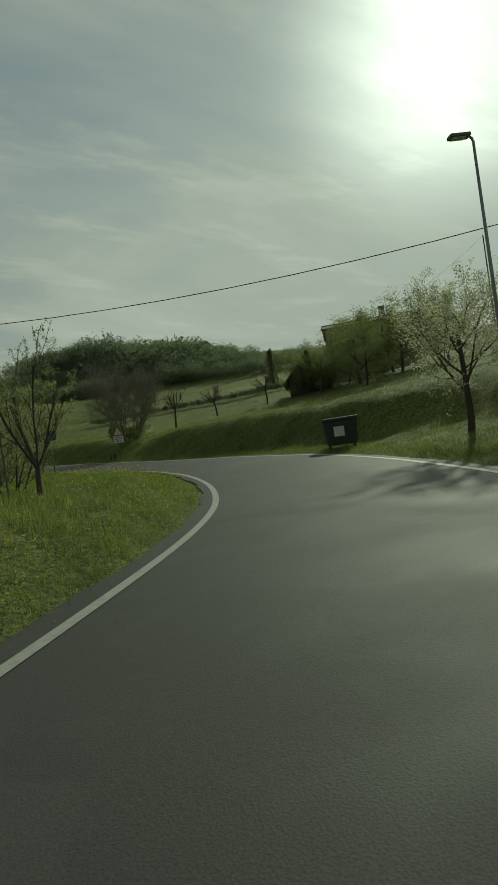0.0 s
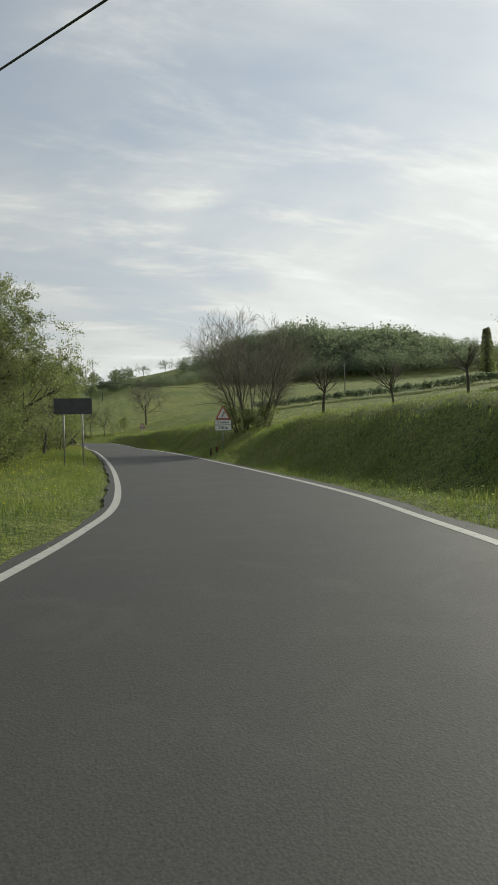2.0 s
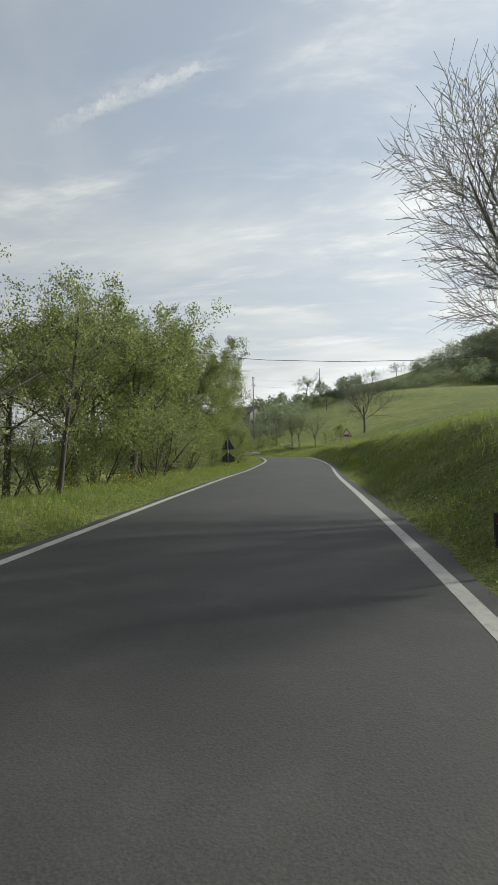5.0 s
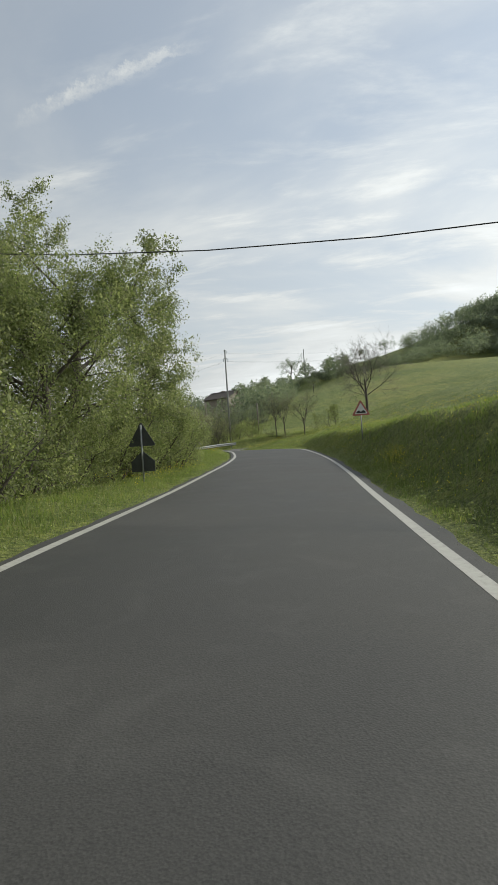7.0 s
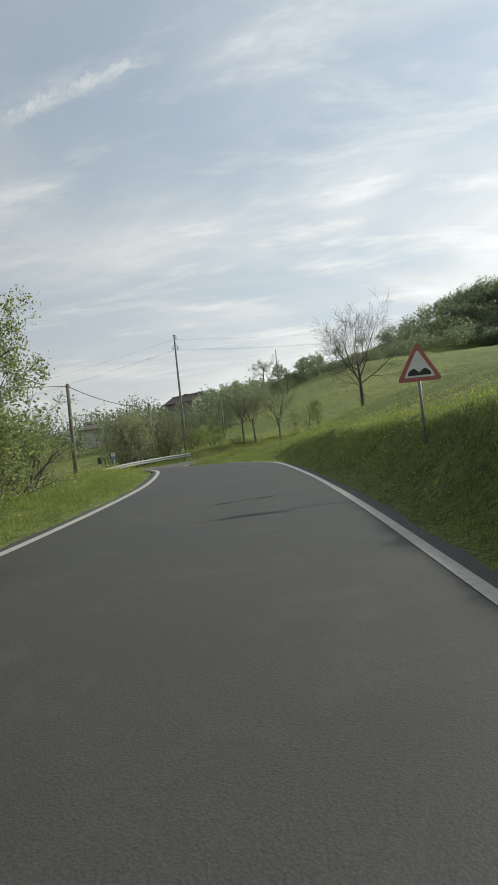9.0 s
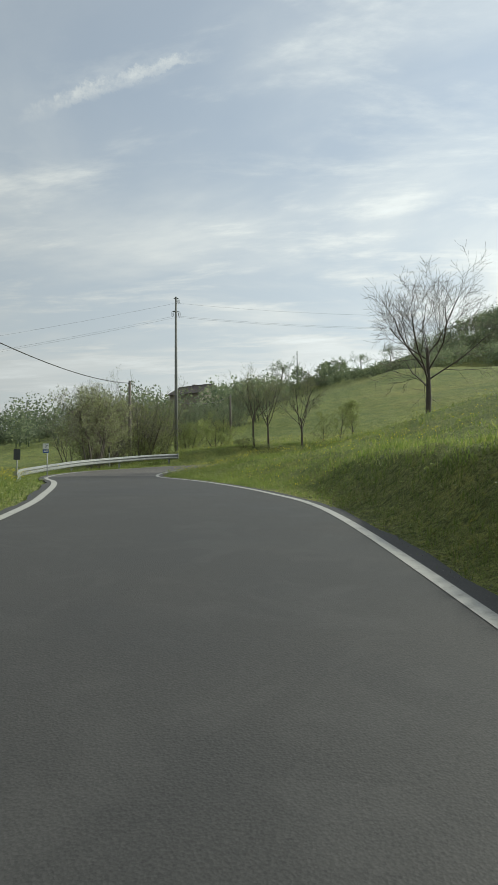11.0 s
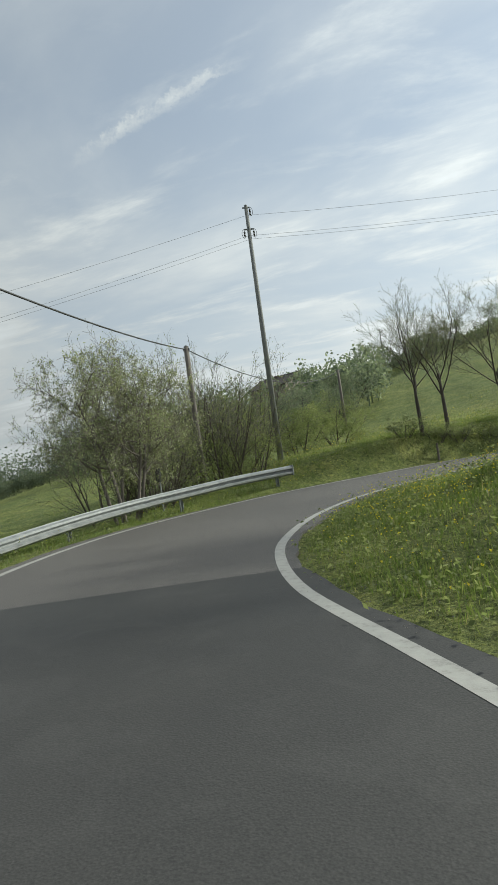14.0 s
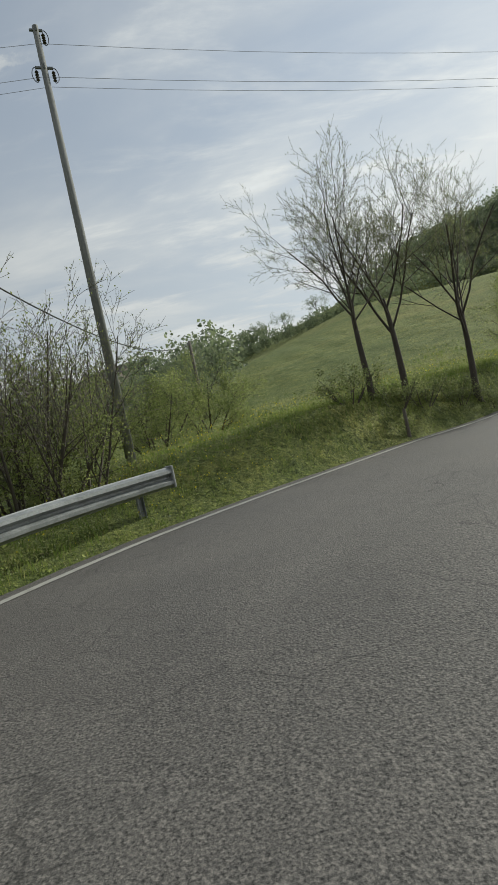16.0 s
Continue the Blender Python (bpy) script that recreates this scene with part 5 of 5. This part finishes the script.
# ---- an old trunk overgrown with ivy on the skyline ----
def ivy_trunk(x, y, top):
    z = gz(x, y)
    t = thing("ivy_trunk", (x, y, z), 0, "bare old trunk wrapped in dark ivy on the skyline", "tree trunk")
    h = top - z
    part("trunk", rod(0.32, 0.26, h + 0.3, (0, 0, -0.3), 10), BARK, t, smooth=True)
    rng = np.random.default_rng(71)
    n = 2600
    zz = h * rng.uniform(0, 1, n) ** 1.3
    r = (0.30 + 0.55 * (1 - zz / h) ** 0.7) * rng.uniform(0.75, 1.1, n)
    az = rng.uniform(0, 6.283, n)
    c = np.c_[np.cos(az) * r, np.sin(az) * r, zz]
    a = rng.normal(0, 1, (n, 3)); a /= np.linalg.norm(a, axis=1, keepdims=True)
    b = np.cross(a, rng.normal(0, 1, (n, 3))); b /= np.linalg.norm(b, axis=1, keepdims=True)
    v = np.stack([c - a * 0.09, c + b * 0.07, c + a * 0.09, c - b * 0.07], 1).reshape(-1, 3)
    mesh_object("ivy", v, np.arange(4 * n).reshape(-1, 4), LEAF_OAK, t)


ivy_trunk(50.4, 64.9, 14.3)


# ---- houses ----
# wall of the small gabled house, with its shade painted into the colour
SHADED_WALL = plain("shaded_house_wall", (0.05, 0.045, 0.04), (0.09, 0.08, 0.07), 1.5, 0.9, 0, 0.3, 0.01)

def house(x, y, z, rz, w, d, eave, rise, wall, label, windows=2, chimney=True, tile=None):
    t = thing("house", (x, y, z), rz, label, "house", "houses")
    part("wall", merge([box(w, d, eave + 1.5, (0, 0, eave / 2 - 0.75)), plate([(-w / 2, 0), (w / 2, 0), (0, rise)], d - 0.01, (0, -d / 2 + 0.005, eave))]), wall, t)
    o = 0.45
    sl = math.hypot(w / 2 + o, rise * (w / 2 + o) / (w / 2))
    an = math.degrees(math.atan2(rise, w / 2))
    roof = part("roof", merge([box(sl, d + 2 * o, 0.16, (s * (w / 4 + o / 2), 0, eave + rise / 2 - o * rise / w + 0.12), 0.02, (0, s * an, 0)) for s in (-1, 1)]), tile or ROOF_TILE, t)
    part("ridge", box(0.3, d + 2 * o, 0.12, (0, 0, eave + rise + 0.22), 0.04), tile or ROOF_TILE, roof)
    if chimney:
        part("chimney", merge([box(0.6, 0.6, 1.3, (w * 0.22, d * 0.2, eave + rise * 0.6 + 0.6), 0.02), box(0.75, 0.75, 0.12, (w * 0.22, d * 0.2, eave + rise * 0.6 + 1.3), 0.02)]), PLASTER, roof)
    for i in range(windows):
        for lev in range(max(1, int(eave // 2.6))):
            wx = (i + 0.5) / windows * w - w / 2
            wz = 1.5 + lev * 2.7
            if wz > eave - 0.6:
                continue
            for fy in (-1, 1):
                win = part("window", box(0.9, 0.06, 1.2, (wx, fy * (d / 2 + 0.02), wz), 0.01), WINDOW_DARK, t)
                for sx in (-0.72, 0.72):
                    part("shutter", box(0.5, 0.05, 1.25, (wx + sx, fy * (d / 2 + 0.05), wz), 0.01), SHUTTER, win)
                part("sill", box(1.1, 0.16, 0.06, (wx, fy * (d / 2 + 0.07), wz - 0.66), 0.01), PLASTER_PALE, win)
    return t


# this backlit house has its shade put into dark wall and roof colours
house(33.6, 38.0, 4.6, -41, 3.6, 6.0, 1.9, 2.0, SHADED_WALL, "low house with a steep gable roof among trees, walls painted shade-dark", 1, False, ROOF_DARK)
house(48.3, 43.9, 7.1, -135, 8.0, 9.0, 5.3, 0.9, PLASTER, "two-storey plastered house with a low roof behind dark trees", 3, True, ROOF_DARK)
house(150.0, 250.0, gz(150.0, 250.0) + 1.0, 20, 7.0, 8.0, 4.2, 1.7, PLASTER, "small house among the trees on the hilltop")
house(-12.0, 192.0, gz(-12.0, 192.0), 60, 6.5, 8.0, 4.2, 1.7, PLASTER, "distant farmhouse with a tiled roof above the bushes", 3, True, ROOF_DARK)
house(-23.5, 176.0, gz(-23.5, 176.0), 75, 6.0, 12.0, 2.8, 1.1, PLASTER_PALE, "long low farm building with a tiled roof", 4)


# ---- woods and hedges far off ----
def far_wood(name, places, label, leaf, size=0.5, per=110, seed=1, dome=False):
    """Many small crowns of leaf clumps on short trunks, too many to count."""
    rng = np.random.default_rng(seed)
    p = np.array(places, float)
    n = len(p)
    z = ground_z(p[:, 0], p[:, 1])
    h = p[:, 2]
    cent = np.c_[p[:, 0], p[:, 1], z + h * (0.30 if dome else 0.54)]
    d = rng.normal(0, 1, (n, per, 3))
    d /= np.linalg.norm(d, axis=2, keepdims=True)
    if dome:
        d[:, :, 2] = np.where(d[:, :, 2] < -0.25, -d[:, :, 2], d[:, :, 2])
    rad = np.stack([h * (0.44 if dome else 0.36), h * (0.44 if dome else 0.36), h * (0.54 if dome else 0.42)], 1)[:, None] * rng.uniform(0.55, 1.08, (n, per, 1))
    lump = 1 + 0.22 * np.sin(d[:, :, :1] * 5 + rng.uniform(0, 6, (n, 1, 1))) * np.sin(d[:, :, 2:] * 6 + rng.uniform(0, 6, (n, 1, 1)))
    c = (cent[:, None] + d * rad * lump).reshape(-1, 3)
    m = len(c)
    a = rng.normal(0, 1, (m, 3)); a /= np.linalg.norm(a, axis=1, keepdims=True)
    b = np.cross(a, rng.normal(0, 1, (m, 3))); b /= np.linalg.norm(b, axis=1, keepdims=True)
    s = size * rng.uniform(0.5, 1.4, (m, 1)) * np.repeat(h, per)[:, None] / 8
    v = np.stack([c - a * s, c + b * s * 0.7, c + a * s, c - b * s * 0.7], 1).reshape(-1, 3)
    i = np.arange(m)[:, None] * 4
    faces = np.concatenate([i + [0, 1, 2], i + [0, 2, 3]], 0).tolist()
    base = len(v)
    tv = []
    for k in range(n):
        q = (0.007 if dome else 0.02) * h[k]
        for zz, rr in ((-0.5, q), (h[k] * 0.6, q * 0.5)):
            tv += [(p[k, 0] + rr, p[k, 1], z[k] + zz), (p[k, 0] - rr * 0.5, p[k, 1] + rr, z[k] + zz), (p[k, 0] - rr * 0.5, p[k, 1] - rr, z[k] + zz)]
        o = base + 6 * k
        faces += [(o, o + 1, o + 4, o + 3), (o + 1, o + 2, o + 5, o + 4), (o + 2, o, o + 3, o + 5)]
    ob = mesh_object(name, np.vstack([v, np.array(tv)]), faces, leaf)
    return tagged(ob, label, "woodland", kind="stuff")


def scatter(seed, n, x0, x1, y0, y1, h0, h1, keep=lambda x, y: True):
    rng = random.Random(seed)
    out = []
    while len(out) < n:
        x, y = rng.uniform(x0, x1), rng.uniform(y0, y1)
        if keep(x, y):
            out.append((x, y, rng.uniform(h0, h1)))
    return out


def on_hill(x, y):
    edge = 214 + 0.6 * (x - 28) if x < 66 else 237 - 1.45 * (x - 66)
    return edge < y and x > 36 + 0.22 * (y - 236) and not (142 < x < 158 and y < 256)


far_wood("hill_wood", [(x, y, h * min(1.0, 0.6 + 0.4 * (x - 36) / 26) * (0.82 + 1.0 * math.exp(-((x - 120) / 23) ** 2) * smooth(y, 172, 230))) for x, y, h in scatter(1, 260, 34, 112, 214, 286, 7.2, 11.5, on_hill) + scatter(11, 560, 66, 150, 150, 286, 6.5, 10.5, lambda x, y: on_hill(x, y) and not on_hill(x, y - 80)) + scatter(12, 110, 96, 172, 226, 275, 5.5, 8.0, lambda x, y: not (143 < x < 157 and 236 < y < 258))], "dark hazy wood covering the hilltop", LEAF_HAZED, 0.24, 300, 1, True)
far_wood("ridge_wood", scatter(2, 60, -60, 24, 300, 345, 4.5, 8, lambda x, y: True), "scattered trees along the far ridge", LEAF_HAZED, 0.45, 200, 2)
far_wood("valley_wood", [(-78 + 50 * u + 7 * v, 160 + 31 * u + 13 * v, h * (0.55 + 0.45 * min(1.0, u * 1.6))) for u, v, h in scatter(3, 90, 0, 1, 0, 1, 5.5, 11.5) + scatter(31, 330, 0, 1, -0.5, 0.5, 2.2, 4.6)], "line of dark trees beyond the valley field", LEAF_HAZED, 0.17, 330, 3, True)
far_wood("slope_scrub", scatter(6, 110, -34, 4, 158, 225, 3.5, 6.5, lambda x, y: not (-18 < x < -6 and 176 < y < 200) and not (-32 < x < -16 and 166 < y < 184)), "grey scrub on the slope round the farmhouses", LEAF_HAZED, 0.25, 320, 6)
far_wood("field_hedge", [(x, 82 - 1.7 * (x - 32) + random.Random(int(x * 70)).uniform(-0.5, 0.5), 1.25) for x in np.arange(30, 58, 0.35)], "low dark hedge across the meadow", LEAF_HAZED, 0.55, 260, 5, True)
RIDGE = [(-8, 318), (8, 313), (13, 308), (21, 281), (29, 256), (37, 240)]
far_wood("ridge_hedge", [(np.interp(k, range(6), [p[0] for p in RIDGE]) + random.Random(int(k * 90)).uniform(-1, 1), np.interp(k, range(6), [p[1] for p in RIDGE]) + random.Random(int(k * 91)).uniform(-1, 3), random.Random(int(k * 92)).uniform(2.6, 5.2)) for k in np.arange(0, 5, 0.055)], "uneven hedge and small trees along the ridge", LEAF_HAZED, 0.4, 170, 9)


# ---- thin dark strip on the asphalt ----
def dark_strip(a, b, w):
    k = np.linspace(0, 1, 14)
    x, y = a[0] + (b[0] - a[0]) * k, a[1] + (b[1] - a[1]) * k
    near = np.hypot(x[:, None] - LINE[:, 0], y[:, None] - LINE[:, 1]).argmin(1)
    z = LINE[near, 2] + CANT[near] * ((x - LINE[near, 0]) * RIGHT[near, 0] + (y - LINE[near, 1]) * RIGHT[near, 1]) + 0.026
    nx, ny = -(b[1] - a[1]), b[0] - a[0]
    ln = math.hypot(nx, ny)
    hw = w * (0.6 + 0.4 * np.sin(k * 9)) * (0.4 + 0.6 * np.sin(k * math.pi) ** 0.5)
    v = np.r_[np.c_[x + nx / ln * hw, y + ny / ln * hw, z], np.c_[x - nx / ln * hw, y - ny / ln * hw, z]]
    f = [(i, i + 1, 15 + i, 14 + i) for i in range(13)]
    return tagged(mesh_object("dark_strip", v, f, RUBBER), "thin dark strip across the asphalt", "road repair", kind="structure")


dark_strip((10.3, 80.9), (11.7, 82.0), 0.05)


# ---- grass, weeds and flowers ----
def road_gap(x, y):
    """How far a place lies beyond the edge line of the road."""
    out = np.empty(len(x))
    for c in range(0, len(x), 6000):
        sl = slice(c, c + 6000)
        dd = np.hypot(x[sl, None] - LINE[:, 0], y[sl, None] - LINE[:, 1]) - LINE[:, 3]
        out[sl] = dd.min(1)
    return out


def verge_places(rng, n, reach, lo=0.36, y0=-99):
    k = rng.integers(START - 6, len(LINE) - 50, n)
    side = np.where(rng.uniform(0, 1, n) < 0.5, -1, 1)
    over = lo + np.minimum(rng.exponential(reach, n), 16)
    off = side * (LINE[k, 3] + over)
    x = LINE[k, 0] + RIGHT[k, 0] * off + rng.normal(0, 0.25, n)
    y = LINE[k, 1] + RIGHT[k, 1] * off + rng.normal(0, 0.25, n)
    gap = road_gap(x, y)
    keep = (gap > lo + rng.uniform(-0.12, 0.1, n)) & (y > y0)
    return x[keep], y[keep], gap[keep]


def build_grass(name, seed, tufts, reach, blades, h0, h1, label, mat, fold=True, lo=0.30):
    rng = np.random.default_rng(seed)
    x, y, gap = verge_places(rng, tufts, reach, lo)
    clump = 0.6 + 0.8 * (0.5 + 0.5 * np.sin(x * 1.1 + np.sin(y * 0.7) * 2) * np.sin(y * 0.9 + 1))
    x, y, gap, clump = (np.repeat(a, blades) for a in (x, y, gap, clump))
    n = len(x)
    x, y = x + rng.normal(0, 0.07, n) * (1 + gap * 0.25), y + rng.normal(0, 0.07, n) * (1 + gap * 0.25)
    z = ground_z(x, y) - 0.02
    h = rng.uniform(h0, h1, n) * clump * np.clip(0.45 + gap * 0.5, 0.45, 1.1)
    w = rng.uniform(0.003, 0.0065, n) * (1 + np.minimum(gap, 10) * 0.22)
    az, la = rng.uniform(0, 6.283, n), rng.uniform(0, 6.283, n)
    lean = rng.uniform(0.05, 0.65, n) * h
    sx, sy = np.cos(az) * w, np.sin(az) * w
    lx, ly = np.cos(la) * lean, np.sin(la) * lean
    if not fold:
        v = np.stack([np.c_[x - sx, y - sy, z], np.c_[x + sx, y + sy, z], np.c_[x + lx, y + ly, z + h]], 1).reshape(-1, 3)
        ob = mesh_object(name, v, np.arange(3 * n).reshape(-1, 3), mat)
        return tagged(ob, label, "grass", kind="stuff")
    v = np.stack([
        np.c_[x - sx, y - sy, z], np.c_[x + sx, y + sy, z],
        np.c_[x + lx * 0.35 + sx * 0.7, y + ly * 0.35 + sy * 0.7, z + h * 0.6], np.c_[x + lx * 0.35 - sx * 0.7, y + ly * 0.35 - sy * 0.7, z + h * 0.6],
        np.c_[x + lx, y + ly, z + h]], 1).reshape(-1, 3)
    i = np.arange(n)[:, None] * 5
    ob = mesh_object(name, v, np.r_[(i + [0, 1, 2]), (i + [0, 2, 3]), (i + [3, 2, 4])], mat)
    return tagged(ob, label, "grass", kind="stuff")


build_grass("verge_grass", 5, 19000, 1.1, 6, 0.05, 0.17, "long fresh spring grass along the road verges", GRASS_BLADE)
build_grass("meadow_grass", 8, 33000, 3.0, 8, 0.06, 0.20, "fresh spring meadow grass on the banks and mounds", GRASS_BLADE, False, 0.5)


def build_flowers(name, seed, n, reach, size, label, mat, lo=0.6):
    rng = np.random.default_rng(seed)
    x, y, gap = verge_places(rng, n, reach, lo)
    drift = np.sin(x * 0.45 + 1.7) * np.sin(y * 0.31 + 0.6) + 0.4 * np.sin(y * 1.3)
    keep = drift > rng.uniform(-0.3, 0.9, len(x)) + 0.7 * ((x > 13.5) & (y < 66)) - 0.45 * (y > 98)
    x, y, gap = x[keep], y[keep], gap[keep]
    m = len(x)
    z = ground_z(x, y) + rng.uniform(0.14, 0.42, m)
    v, f = [], []
    s = size * rng.uniform(0.6, 1.3, m) * (1 + gap * 0.08)
    for j in range(3):
        a = rng.normal(0, 1, (m, 3)); a /= np.linalg.norm(a, axis=1, keepdims=True)
        b = np.cross(a, rng.normal(0, 1, (m, 3))); b /= np.linalg.norm(b, axis=1, keepdims=True)
        c = np.c_[x, y, z] + rng.normal(0, 0.4, (m, 3)) * s[:, None]
        q = s[:, None]
        v.append(np.stack([c - a * q, c - b * q, c + a * q, c + b * q], 1).reshape(-1, 3))
        f.append(np.arange(m)[:, None] * 4 + [0, 1, 2, 3] + j * m * 4)
    return tagged(mesh_object(name, np.vstack(v), np.vstack(f), mat), label, "wildflowers", kind="stuff")


def flower_clump(x, y, label):
    rng = np.random.default_rng(int(x * 10))
    z = gz(x, y)
    n = 260
    c = np.c_[rng.normal(x, 0.28, n), rng.normal(y, 0.28, n), z + rng.uniform(0.15, 0.55, n)]
    a = rng.normal(0, 1, (n, 3)); a /= np.linalg.norm(a, axis=1, keepdims=True)
    b = np.cross(a, rng.normal(0, 1, (n, 3))); b /= np.linalg.norm(b, axis=1, keepdims=True)
    s = rng.uniform(0.006, 0.013, (n, 1))
    v = np.stack([c - a * s, c - b * s, c + a * s, c + b * s], 1).reshape(-1, 3)
    root = thing("flower_clump", (0, 0, 0), 0, label, "flowers", "flower clumps")
    mesh_object("petals", v, np.arange(4 * n).reshape(-1, 4), PETAL, root)
    k = rng.integers(0, n, 90)
    st = np.stack([np.c_[c[k, 0] - 0.004, c[k, 1], np.full(90, z - 0.03)], np.c_[c[k, 0] + 0.004, c[k, 1], np.full(90, z - 0.03)], c[k]], 1).reshape(-1, 3)
    tagged(mesh_object("stalk_tuft", st, np.arange(270).reshape(-1, 3), GRASS_BLADE, root), kind="stuff")


for fx, fy in ((15.0, 70.9), (15.2, 71.5), (8.0, 25.2)):
    flower_clump(fx, fy, "clump of bright yellow flowers in the verge grass")


build_flowers("yellow_wildflowers", 6, 29000, 2.4, 0.0085, "small yellow wildflowers scattered in the verge grass", PETAL)


def build_weeds(name, seed, n, reach, label, big=1.0, y0=-99):
    rng = np.random.default_rng(seed)
    x, y, gap = verge_places(rng, n, reach, 0.42, y0)
    z = ground_z(x, y)
    per = 9
    m = len(x)
    h = big * rng.uniform(0.06, 0.24, m) * (1 + np.minimum(gap, 3) * 0.25)
    c = np.repeat(np.c_[x, y, z], per, 0) + rng.normal(0, 1, (m * per, 3)) * np.repeat(np.c_[h * 0.45 + 0.03, h * 0.45 + 0.03, h * 0.05], per, 0)
    c[:, 2] += rng.uniform(0.05, 1, m * per) * np.repeat(h, per)
    a = rng.normal(0, 1, (m * per, 3)); a[:, 2] *= 0.5
    a /= np.linalg.norm(a, axis=1, keepdims=True)
    b = np.cross(a, rng.normal(0, 1, (m * per, 3))); b /= np.linalg.norm(b, axis=1, keepdims=True)
    s = rng.uniform(0.010, 0.028, (m * per, 1)) * big
    v = np.stack([c - a * s, c + b * s * 0.5, c + a * s, c - b * s * 0.5], 1).reshape(-1, 3)
    i = np.arange(m * per)[:, None] * 4
    return tagged(mesh_object(name, v, np.r_[i + [0, 1, 2], i + [0, 2, 3]], LEAF), label, "weeds", kind="stuff")


build_weeds("verge_weeds", 7, 9500, 1.0, "leafy green weeds along the verge and bank")
build_weeds("bank_weeds", 17, 17000, 4.0, "dense leafy spring weeds on the bank beyond the bend", 1.45, 104)


# ---- loose gravel where the asphalt edge crumbles ----
def build_gravel(name, seed, n, label):
    rng = np.random.default_rng(seed)
    k = rng.integers(START, len(LINE) - 60, n)
    inner = (STATION[k] - S0 > 96)
    side = np.where(inner | (rng.uniform(0, 1, n) < 0.5), 1, -1)
    over = rng.normal(0.34, 0.10, n) + np.where(inner, rng.uniform(-0.1, 0.25, n), 0)
    off = side * (LINE[k, 3] + np.maximum(over, 0.12))
    x = LINE[k, 0] + RIGHT[k, 0] * off + rng.normal(0, 0.2, n) * TANGENT[k, 0]
    y = LINE[k, 1] + RIGHT[k, 1] * off + rng.normal(0, 0.2, n) * TANGENT[k, 1]
    r = rng.uniform(0.004, 0.010, n)
    z = np.maximum(ground_z(x, y), np.where(over < 0.4, LINE[k, 2] + CANT[k] * off + 0.008, -9)) + r * 0.3
    corner = np.array([(1, 0, 0), (0, 1, 0), (-1, 0, 0), (0, -1, 0), (0, 0, 0.7), (0, 0, -0.7)])
    v = (np.c_[x, y, z][:, None] + corner[None] * r[:, None, None] * rng.uniform(0.7, 1.3, (n, 6, 1))).reshape(-1, 3)
    tri_faces = np.array([(0, 1, 4), (1, 2, 4), (2, 3, 4), (3, 0, 4), (1, 0, 5), (2, 1, 5), (3, 2, 5), (0, 3, 5)])
    f = (np.arange(n)[:, None, None] * 6 + tri_faces[None]).reshape(-1, 3)
    return tagged(mesh_object(name, v, f, STONE), label, "gravel", kind="stuff")


STONE = plain("pale_gravel", (0.12, 0.11, 0.10), (0.26, 0.245, 0.22), 8, 0.9, 0, 0.2, 0.003)
build_gravel("verge_gravel", 9, 5200, "loose grey gravel along the asphalt edge")
